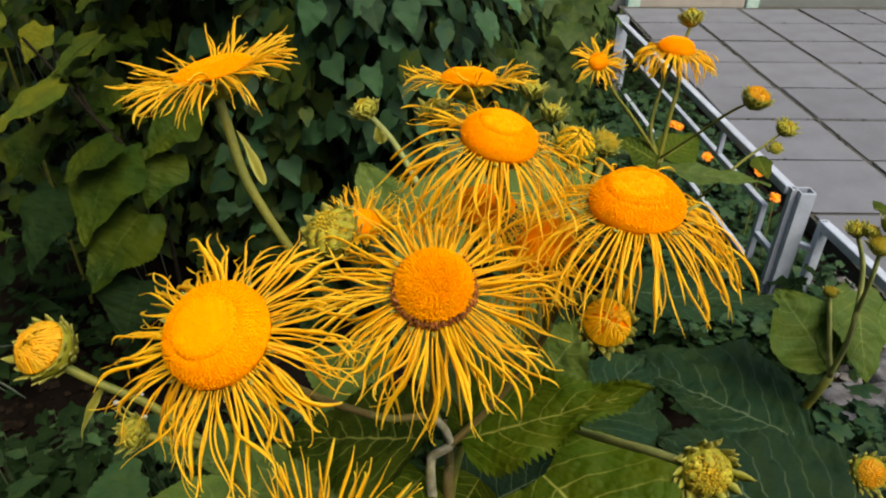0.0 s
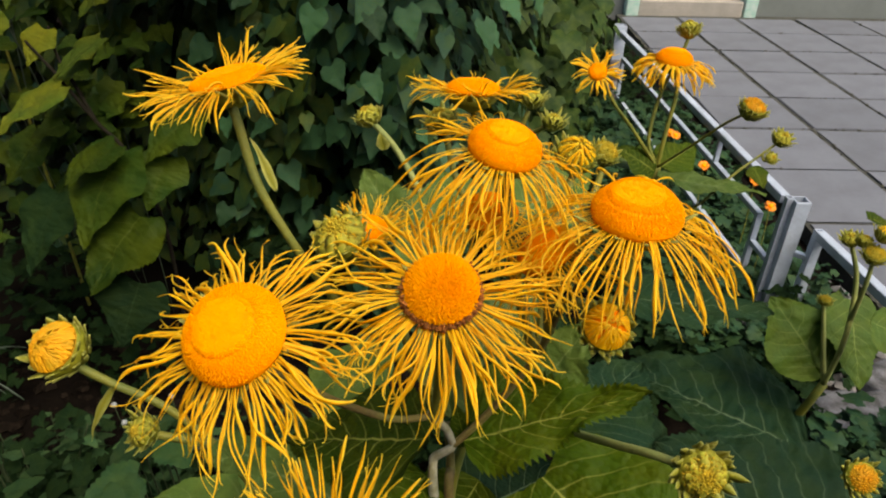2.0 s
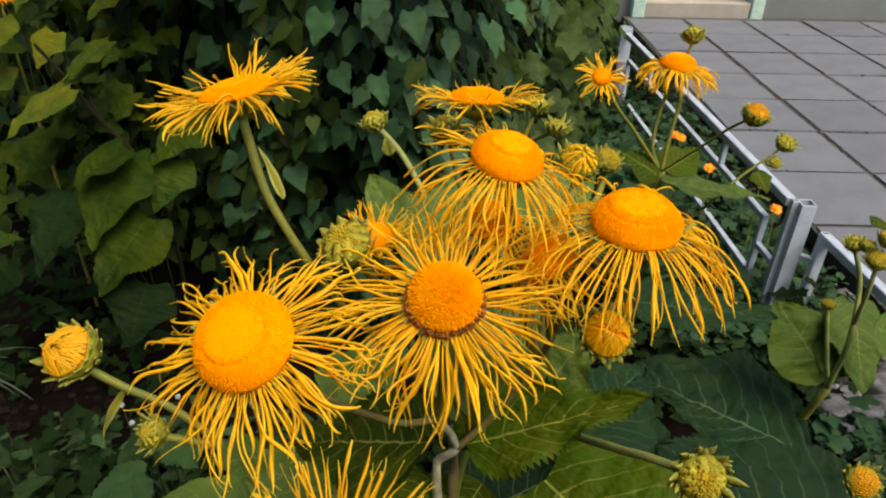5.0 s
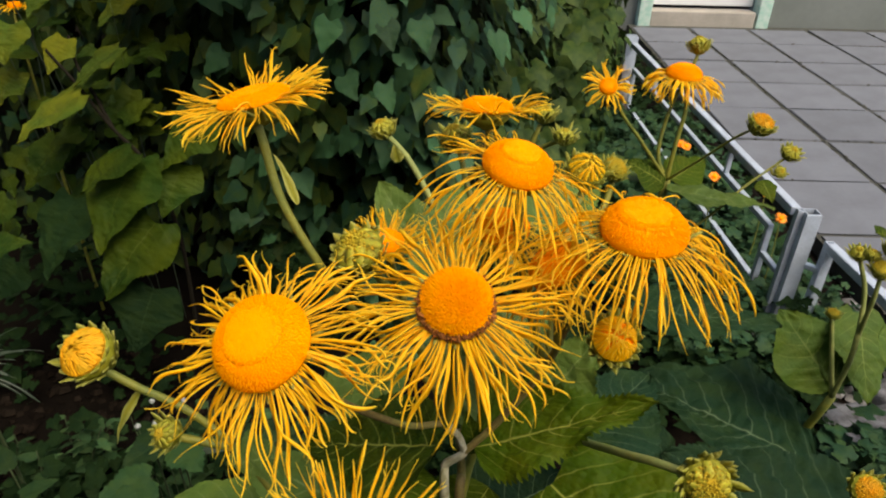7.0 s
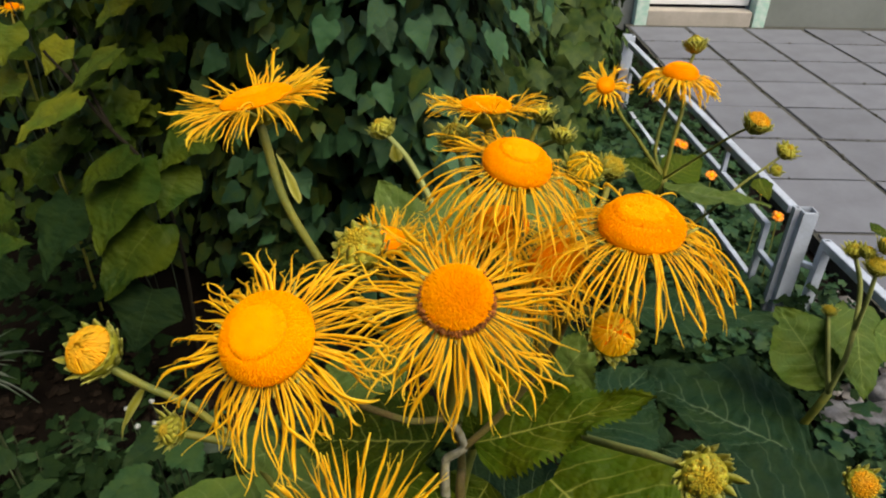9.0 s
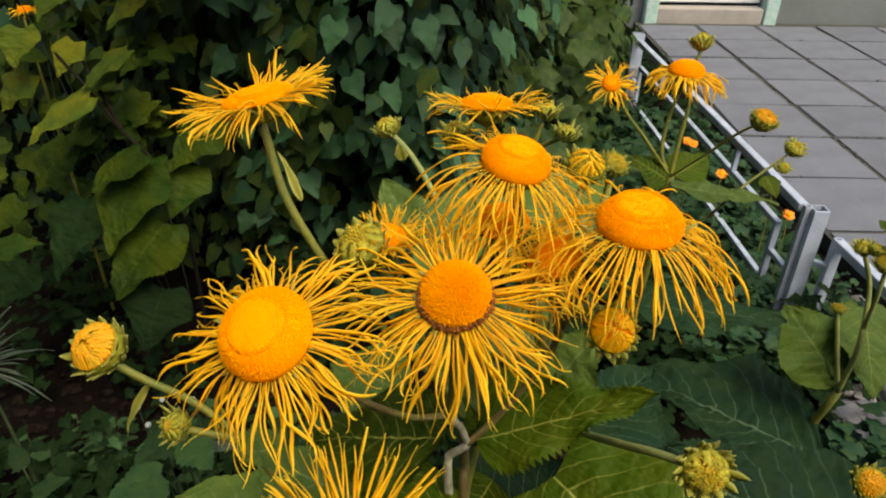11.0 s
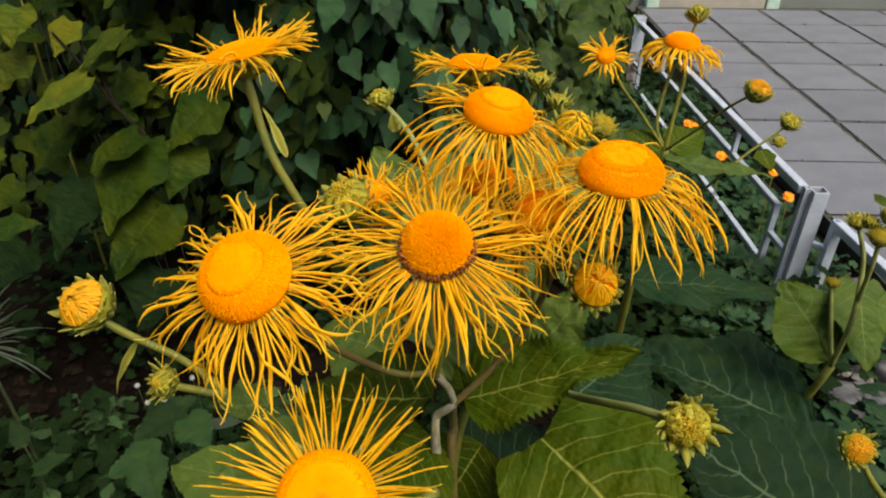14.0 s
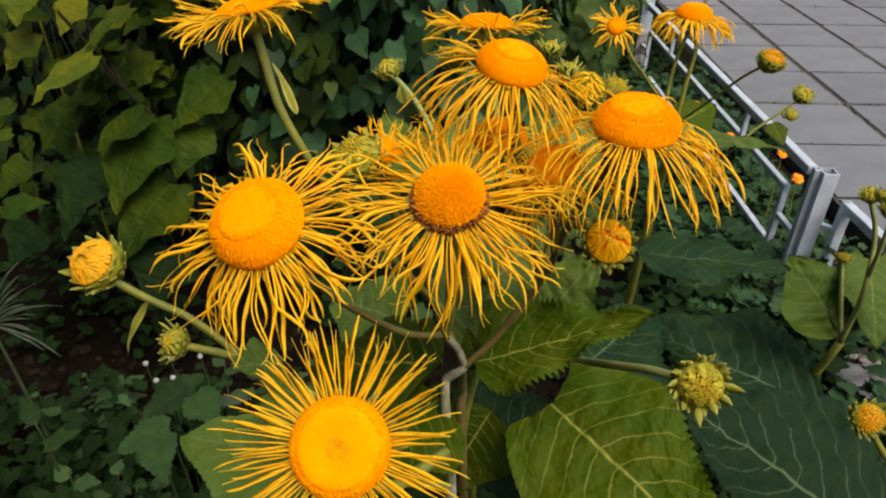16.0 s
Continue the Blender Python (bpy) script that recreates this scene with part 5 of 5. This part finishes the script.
def maple_card():
    """A unit leaf with five pointed lobes round its stalk end, cupped a little."""
    verts, faces, uvs = [Vector((0.12, 0, 0.02))], [], [(0.1, 0.0)]
    reach = ((-150, .36), (-128, .44), (-108, .56), (-90, .48), (-72, .56), (-50, .80), (-36, .62), (-18, .74), (0, 1.0), (18, .74), (36, .62), (50, .80), (72, .56), (90, .48), (108, .56), (128, .44), (150, .36))
    for ring in (0.5, 1.0):
        for a, q in reach:
            x, y = math.cos(radians(a)) * q * ring, math.sin(radians(a)) * q * ring
            verts.append(Vector((0.12 + x * 0.88, y * 0.95, 0.10 * abs(y) - 0.20 * x * x * ring + 0.02 * math.sin(a))))
            uvs.append((min(1.0, max(0.0, 0.1 + x)), y))
    m = len(reach)
    for i in range(m - 1):
        faces += [(0, 1 + i, 2 + i), (1 + i, 1 + m + i, 2 + m + i, 2 + i)]
    return verts, faces, uvs


CARDS = [leaf_card(k) for k in range(3)]
LOW_CARDS = [leaf_card(k, 5, 4) for k in range(2)] + [leaf_card(2), maple_card()]


def place(base, tip, face):
    ax = tip - base
    L = ax.length
    ax.normalize()
    up = (face - ax * face.dot(ax)).normalized()
    side = up.cross(ax)
    return Matrix((ax * L, side * L, up * L)).transposed().to_4x4(), base


def leafage(name, spots, kinds, mat, parent, off):
    verts, faces, uvs = [], [], []
    for (b, t, face), k in zip(spots, kinds):
        m, base = place(b, t, face)
        v, f, uv = LOW_CARDS[k]
        i = len(verts)
        verts += [m @ p + base - off for p in v]
        faces += [tuple(q + i for q in g) for g in f]
        uvs += uv
    ob = mesh_object(name, verts, faces, mat, parent, uvs=uvs)
    return tagged(ob, kind="stuff")


hedge = anchor("vine_hedge", (0.0, 2.0, 0.05), "dense hedge overgrown with dark green heart-leaved vine", "hedge")
OH = hedge.location
rng = random.Random(11)
shared = []
for k in range(3):
    v, f, uv = CARDS[k]
    ob = mesh_object("leaf", v, f, M_IVY, hedge, uvs=uv)
    shared.append(ob.data)
    b, out = hedge_spot(rng, 0.3, 0.5)
    m, base = place(*hang(rng, b, out, 0.07))
    ob.matrix_local = Matrix.Translation(base - OH) @ m
for i in range(290):
    b, out = hedge_spot(rng, 0.22, 0.56, 0.05, -0.04)
    ob = new("leaf", shared[rng.choice((0, 0, 1))])
    ob.parent = hedge
    m, base = place(*hang(rng, b, out, rng.uniform(0.050, 0.076)))
    ob.matrix_local = Matrix.Translation(base - OH) @ m
spots, kinds, olive, olive_kinds = [], [], [], []
for i in range(4700):
    b, out = hedge_spot(rng, 0.0, 0.55, 0.22)
    warm = rng.random() < (0.75 if b.x < -0.30 else 0.25)
    (olive if warm else spots).append(hang(rng, b, out, rng.uniform(0.044, 0.074)))
    (olive_kinds if warm else kinds).append(rng.choice((0, 1)))
leafage("foliage", spots, kinds, M_IVY, hedge, OH)
leafage("olive_foliage", olive, olive_kinds, M_IVY_WARM, hedge, OH)
spots, kinds = [], []
for i in range(2100):
    b, out = hedge_spot(rng, 0.56, 1.0, 0.25)
    spots.append(hang(rng, b, out, rng.uniform(0.05, 0.09)))
    kinds.append(rng.choice((0, 1, 2, 3, 3)))
for i in range(420):
    b, out = hedge_spot(rng, 0.54, 0.86, 0.04, -0.05)
    if b.x > 0.205 * b.y:
        continue
    t = b + Vector((rng.uniform(-0.7, 0.7), -rng.uniform(0.3, 0.9), -rng.uniform(0.2, 0.8))).normalized() * rng.uniform(0.06, 0.10)
    spots.append((b, t, Vector((rng.uniform(-.3, .3), -0.7, rng.uniform(0.5, 1.0)))))
    kinds.append(3)
for i in range(1100):
    # skirt of the hedge towards the fence
    b = Vector((rng.uniform(0.15, 0.84), rng.uniform(1.75, 3.3), 0))
    b.z = 0.05 + rng.random() * (0.06 + 0.55 * max(0.0, 0.7 - b.x))
    spots.append(hang(rng, b, Vector((0.3, -0.95, 0)), rng.uniform(0.04, 0.08)))
    kinds.append(rng.choice((1, 2, 2)))
leafage("lobed_foliage", spots, kinds, M_HOP, hedge, OH)
# inner layers in the shade-dark colour, so gaps between outer leaves read black
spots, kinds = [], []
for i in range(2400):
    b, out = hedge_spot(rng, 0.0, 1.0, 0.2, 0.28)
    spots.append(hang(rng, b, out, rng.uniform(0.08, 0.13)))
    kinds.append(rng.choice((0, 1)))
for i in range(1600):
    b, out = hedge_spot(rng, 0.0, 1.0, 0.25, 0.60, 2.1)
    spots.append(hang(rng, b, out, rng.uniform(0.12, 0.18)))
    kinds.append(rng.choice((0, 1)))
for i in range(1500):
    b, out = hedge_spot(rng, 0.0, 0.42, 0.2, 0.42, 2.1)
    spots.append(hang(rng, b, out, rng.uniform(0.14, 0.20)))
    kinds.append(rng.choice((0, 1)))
leafage("inner_foliage", spots, kinds, M_INNER_SHADE, hedge, OH)
for i in range(24):
    b, out = hedge_spot(rng, 0.05, 0.95, 0.05, 0.30, 0.2)
    top = b + Vector((rng.uniform(-.2, .2), rng.uniform(-.1, .1), rng.uniform(0.8, 1.4)))
    tube("twig", [Vector((b.x, b.y, 0.0)), b.lerp(top, 0.5) + Vector((rng.uniform(-.08, .08), 0, 0)), top], 0.006, 0.003, M_TWIG, hedge, OH, sides=5, steps=4)

# ---- low herbs on the soil ----
herbs = anchor("ground_herbs", (-0.7, 0.9, 0.05), "low weeds and young herbs growing from dark soil", "weeds")
herbs["kind"] = "stuff"
OG = herbs.location
rng = random.Random(21)
spots, kinds = [], []
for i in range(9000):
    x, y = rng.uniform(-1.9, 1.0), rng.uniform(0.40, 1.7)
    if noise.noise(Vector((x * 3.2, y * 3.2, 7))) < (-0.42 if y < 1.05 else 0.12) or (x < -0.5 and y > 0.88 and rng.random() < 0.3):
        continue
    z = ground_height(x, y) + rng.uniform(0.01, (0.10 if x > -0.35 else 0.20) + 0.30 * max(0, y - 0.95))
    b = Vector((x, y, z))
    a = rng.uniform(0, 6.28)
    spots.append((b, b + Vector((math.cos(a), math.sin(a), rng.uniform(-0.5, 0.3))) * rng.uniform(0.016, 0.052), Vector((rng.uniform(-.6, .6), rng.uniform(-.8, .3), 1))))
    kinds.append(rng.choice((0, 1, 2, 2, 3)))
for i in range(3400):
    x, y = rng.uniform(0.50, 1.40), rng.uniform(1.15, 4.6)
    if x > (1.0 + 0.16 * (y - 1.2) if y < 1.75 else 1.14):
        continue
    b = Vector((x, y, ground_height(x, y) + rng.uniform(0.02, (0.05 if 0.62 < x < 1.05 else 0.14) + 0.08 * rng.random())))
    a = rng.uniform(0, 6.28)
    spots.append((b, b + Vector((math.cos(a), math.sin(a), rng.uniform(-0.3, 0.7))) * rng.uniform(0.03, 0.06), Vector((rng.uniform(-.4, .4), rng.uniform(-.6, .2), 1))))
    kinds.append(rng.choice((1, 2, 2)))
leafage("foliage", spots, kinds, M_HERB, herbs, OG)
spots, kinds = [], []
for i in range(3600):
    y = rng.uniform(1.35, 3.3)
    x = rng.uniform(0.60, 1.10 + 0.02 * y)
    b = Vector((x, y, ground_height(x, y) + rng.uniform(0.02, 0.10 + 0.13 * (0.5 + 0.5 * noise.noise(Vector((x * 5, y * 5, 2)))))))
    a = rng.uniform(0, 6.28)
    spots.append((b, b + Vector((math.cos(a), math.sin(a), rng.uniform(-0.2, 0.9))) * rng.uniform(0.022, 0.05), Vector((rng.uniform(-.4, .4), rng.uniform(-.7, .2), 1))))
    kinds.append(rng.choice((2, 2, 3)))
for i in range(900):
    x, y = rng.uniform(0.82, 1.36), rng.uniform(0.55, 1.12)
    b = Vector((x, y, ground_height(x, y) + rng.uniform(0.03, 0.20)))
    a = rng.uniform(0, 6.28)
    spots.append((b, b + Vector((math.cos(a), math.sin(a), rng.uniform(-0.4, 0.4))) * rng.uniform(0.03, 0.065), Vector((rng.uniform(-.4, .4), rng.uniform(-.7, .2), 1))))
    kinds.append(rng.choice((1, 2, 3)))
leafage("feathery_foliage", spots, kinds, M_FEATHER, herbs, OG)

rng = random.Random(23)
verts, faces = [], []
for i in range(2600):
    x, y, q = rng.uniform(-1.5, 0.3), rng.uniform(0.45, 1.45), rng.choice((0.004, 0.006, 0.008, 0.012, 0.018))
    z = ground_height(x, y) + q * 0.3
    j = len(verts)
    for a, b, c in ((1, 0, 0), (0, 1, 0), (-1, 0, 0), (0, -1, 0), (0, 0, 0.8), (0, 0, -0.8), (0.6, 0.6, 0.45), (-0.6, 0.55, 0.4)):
        verts.append((x + q * a * rng.uniform(0.6, 1.4), y + q * b * rng.uniform(0.6, 1.4), z + q * c * rng.uniform(0.6, 1.1)))
    faces += [tuple(j + k for k in f) for f in ((0, 6, 4), (6, 1, 4), (1, 7, 4), (7, 2, 4), (2, 3, 4), (3, 0, 4), (0, 3, 5), (3, 2, 5), (2, 1, 5), (1, 0, 5), (0, 1, 6), (1, 2, 7))]
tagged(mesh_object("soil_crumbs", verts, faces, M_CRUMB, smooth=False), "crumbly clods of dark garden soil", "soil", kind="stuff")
# broad lobed young leaves on the soil
for i, (b, t, w) in enumerate((((-0.5109, 0.8457, 0.3984), (-0.5596, 0.7671, 0.4138), 0.085), ((-0.4753, 0.8074, 0.4251), (-0.4155, 0.7516, 0.4240), 0.08), ((-0.5090, 0.7554, 0.3930), (-0.5780, 0.7009, 0.4027), 0.09),
                               ((-0.5531, 0.8549, 0.3718), (-0.4987, 0.8990, 0.3907), 0.07), ((-0.5275, 0.7328, 0.4037), (-0.4844, 0.6604, 0.3792), 0.08), ((-0.7957, 0.8002, 0.3498), (-0.8395, 0.8419, 0.3717), 0.04), ((-0.7582, 0.7593, 0.3295), (-0.6966, 0.7795, 0.3554), 0.04))):
    ob = anchor("young_weed", (b[0], b[1], ground_height(b[0], b[1])), "young weed with a broad dull green leaf", "weeds", "young weeds")
    leaf(ob, b, t, w * 0.82, (0, -.3, 1), M_WEED, teeth=9, tooth=0.2, heart=0.1, seed=i, nu=18, nv=10)
    tube("stem", [ob.location, (Vector(b) + ob.location) / 2 + Vector((0.004, 0, 0.01)), b], 0.002, 0.0016, M_STALK, ob, ob.location, sides=6, steps=4)
# grass tuft
crown, right, up = Vector((-0.8487, 0.8616, 0.5310)), Vector((0.999, 0.045, 0.000)), Vector((-0.010, 0.209, 0.978))
tuft = anchor("grass_tuft", (crown.x, crown.y, ground_height(crown.x, crown.y)), "tuft of pale arching grass", "grass")
tube("sheath", [tuft.location, tuft.location.lerp(crown, 0.5) + Vector((0.006, 0, 0)), crown], 0.004, 0.003, M_STALK, tuft, tuft.location, sides=6, steps=4)
for i in range(26):
    a = radians(rng.uniform(-60, 75) if i < 18 else rng.uniform(75, 240))
    v, f = ray_strip(crown - tuft.location, right * math.cos(a) + up * (math.sin(a) + 0.35), Vector((0, 0, 1)), rng.uniform(0.07, 0.15), 0.0042, 0.9, 0.0, 0.05, rng)
    mesh_object("blade", v, f, M_GRASS, tuft)
# dry grass stalks and a yellow blossom by the bush
stalks = anchor("grass_stalk", (-1.02, 1.72, 0.05), "pale dry grass stalks rising through a bush", "grass")
for i in range(7):
    root = Vector((rng.uniform(-.18, .22), rng.uniform(-.15, .15), 0))
    v, f = ray_strip(root, Vector((rng.uniform(-.15, .15), rng.uniform(-.2, .1), 1)), Vector((0, -1, 0)), rng.uniform(0.95, 1.25), 0.004, 0.12, 0.0, 0.03, rng)
    mesh_object("blade", v, f, M_GRASS, stalks)
flower5 = anchor("yellow_oxeye_plant", (-1.10, 1.66, 0.05), "yellow flowering plant behind a bush", "flower", "yellow oxeye plants")
tube("stem", [(-1.10, 1.66, 0.0), (-1.09, 1.65, 0.5), (-1.0856, 1.6491, 0.9661)], 0.005, 0.003, M_STEM, flower5, flower5.location)
flower_head(flower5, (-1.0833, 1.6577, 0.9802), (0.092, -0.153, 0.984), 0.016, 40, 0.026, 0.6, 0.0, 99, ray_width=0.002, label="golden flower among leaves")
# leafy sprigs of weed
sprig = anchor("weed_sprig", (-0.62, 0.80, ground_height(-0.62, 0.80)), "leafy sprig of weed with narrow dull green leaves", "weeds", "weed sprigs")
tube("stem", [Vector((0, 0, -0.02)), Vector((0.01, -0.01, 0.07)), Vector((0.0, -0.03, 0.15))], 0.0022, 0.0012, M_STALK, sprig, Vector(), sides=6, steps=5)
for i in range(9):
    zz = 0.02 + 0.015 * i
    a = i * 2.2
    base = Vector((0.006, -0.012 * i / 4, zz))
    v, f, uv = blade(base, base + Vector((math.cos(a) * 0.05, math.sin(a) * 0.05, 0.012)) * (1.15 - 0.06 * i), 0.022, (0, 0, 1), sag=0.25, teeth=6, tooth=0.08, nu=12, nv=6, seed=i)
    mesh_object("leaf", v, f, M_SPRIG, sprig, uvs=uv)
for i in range(74):
    x, y = rng.uniform(-1.15, -0.15), rng.uniform(0.50, 1.10)
    k = rng.uniform(0.7, 1.5)
    copy_thing(sprig, pose(x, y, ground_height(x, y), rng.uniform(-14, 14), rng.uniform(-14, 14), rng.uniform(0, 360)) @ Matrix.Diagonal((k, k, k, 1)))
strap = anchor("strap_leaf", (-0.5370, 1.1059, 0.0600), "pale grey-green strap-shaped leaf bent over the soil", "weeds")
v, f, uv = blade((-0.3774, 0.8105, 0.4177), (-0.5221, 0.8308, 0.3715), 0.022, (0, -.4, 1), sag=-0.05, fold=0.3, teeth=1, tooth=0.0, nu=16, nv=6, off=strap.location)
mesh_object("blade", v, f, M_GRASS, strap, uvs=uv)
tube("stalk", [strap.location, strap.location.lerp(Vector((-0.3774, 0.8105, 0.4177)), 0.6) + Vector((0.01, 0, 0)), (-0.3774, 0.8105, 0.4177)], 0.003, 0.003, M_STALK, strap, strap.location, sides=6, steps=4)
# white clover heads
for k, p in enumerate(((-0.6115, 0.9037, 0.4053), (-0.5797, 0.8694, 0.3952), (-0.5474, 0.8739, 0.3997), (-0.4946, 0.8382, 0.3861), (-0.5157, 0.9338, 0.4006), (-0.5870, 0.9477, 0.3831))):
    c = anchor("clover_flower", (p[0], p[1], ground_height(p[0], p[1])), "small white clover head on a thin stalk", "flower", "white clover heads")
    rr = random.Random(k)
    v, f = lathe([(0.0003, 0.0055), (0.003, 0.005), (0.0052, 0.002), (0.0055, -0.001), (0.003, -0.004), (0.0005, -0.005)], Vector((1, 0, 0)), Vector((0, 1, 0)), Vector((0, 0, 1)), Vector(p) - c.location, 12, 0.3, k)
    mesh_object("head", v, f, M_CLOVER, c)
    tube("stalk", [c.location, (Vector(p) + c.location) / 2 + Vector((0.006, 0, 0)), p], 0.0009, 0.0008, M_STALK, c, c.location, sides=5, steps=4)
# marigolds behind the fence
for k, p in enumerate(((0.7867, 2.1456, 0.4602), (0.9619, 1.8723, 0.4255), (0.9410, 1.7042, 0.4274), (0.8026, 1.8946, 0.4643), (0.7771, 2.1719, 0.4573))):
    c = anchor("marigold", (p[0], p[1], ground_height(p[0], p[1])), "small orange marigold among feathery leaves", "flower", "marigolds")
    rr = random.Random(k)
    n = Vector((0.1, -0.5, 0.8)).normalized()
    e1, e2, n = frame_of(n)
    v, f = lathe([(0.0005, 0.006), (0.006, 0.006), (0.008, 0.0), (0.004, -0.006), (0.001, -0.01)], e1, e2, n, Vector(p) - c.location, 12)
    head = mesh_object("head", v, f, M_DISC, c)
    for i in range(16):
        a = i * 0.3927 + rr.uniform(-.1, .1)
        rad = e1 * math.cos(a) + e2 * math.sin(a)
        v, f = ray_strip(Vector(p) - c.location + rad * 0.005, rad + n * rr.uniform(0, 0.5), n, 0.0135, 0.008, 0.3, 0, 0.05, rr)
        mesh_object("petal", v, f, M_MARIGOLD, head)
    tube("stem", [c.location, (Vector(p) + c.location) / 2 + Vector((0.01, 0, 0)), p], 0.002, 0.0016, M_STEM, c, c.location, sides=5, steps=4)

# ---- the pavement's slabs ----
def slab_mesh(seed):
    rr = random.Random(seed)
    gx, gy = 0.031, 0.025
    bm = box_bm(SLAB_X - gx, SLAB_Y - gy, 0.05, (0, 0, 0), 0.006, 2)
    for v in bm.verts:
        v.co += Vector((rr.uniform(-.005, .005), rr.uniform(-.004, .004), 0))
    me = bpy.data.meshes.new("slab")
    bm.to_mesh(me)
    bm.free()
    me.materials.append(M_PAVER)
    return me


slabs = [slab_mesh(i) for i in range(5)]
rng = random.Random(33)
for i in range(12):
    for j in range(14):
        ob = new("slab", rng.choice(slabs))
        ob.parent = pavement
        ob.matrix_local = pose(PAVE_X + SLAB_X * (i + 0.5), 5.94 - SLAB_Y * (j + 0.5), -0.022 + rng.uniform(-.003, .003), rng.uniform(-.3, .3), rng.uniform(-.3, .3), rng.uniform(-.2, .2))

# ---- moss and dirt in the joints ----
rng = random.Random(41)
verts, faces = [], []
for i in range(2600):
    if i % 3:
        x, y = PAVE_X + SLAB_X * rng.randrange(0, 8) + rng.gauss(0, 0.008), rng.uniform(0.6, 5.9)
    else:
        x, y = rng.uniform(PAVE_X, PAVE_X + 4.0), 5.94 - SLAB_Y * rng.randrange(0, 11) + rng.gauss(0, 0.006)
    if noise.noise(Vector((x * 2.6, y * 2.6, 5))) < -0.15:
        continue
    q = rng.choice((0.004, 0.006, 0.009, 0.014))
    j = len(verts)
    for a, b, c in ((1, 0, 0), (0, 1, 0), (-1, 0, 0), (0, -1, 0), (0, 0, 0.6), (0, 0, -1)):
        verts.append((x + q * a * rng.uniform(0.6, 1.4), y + q * b * rng.uniform(0.6, 1.6), 0.002 + q * c * rng.uniform(0.5, 1.0)))
    faces += [tuple(j + k for k in f) for f in ((0, 1, 4), (1, 2, 4), (2, 3, 4), (3, 0, 4), (1, 0, 5), (2, 1, 5), (3, 2, 5), (0, 3, 5))]
tagged(mesh_object("joint_moss", verts, faces, M_JOINTS, smooth=False), "dark moss and dirt in the joints of a pavement", "moss", kind="stuff")
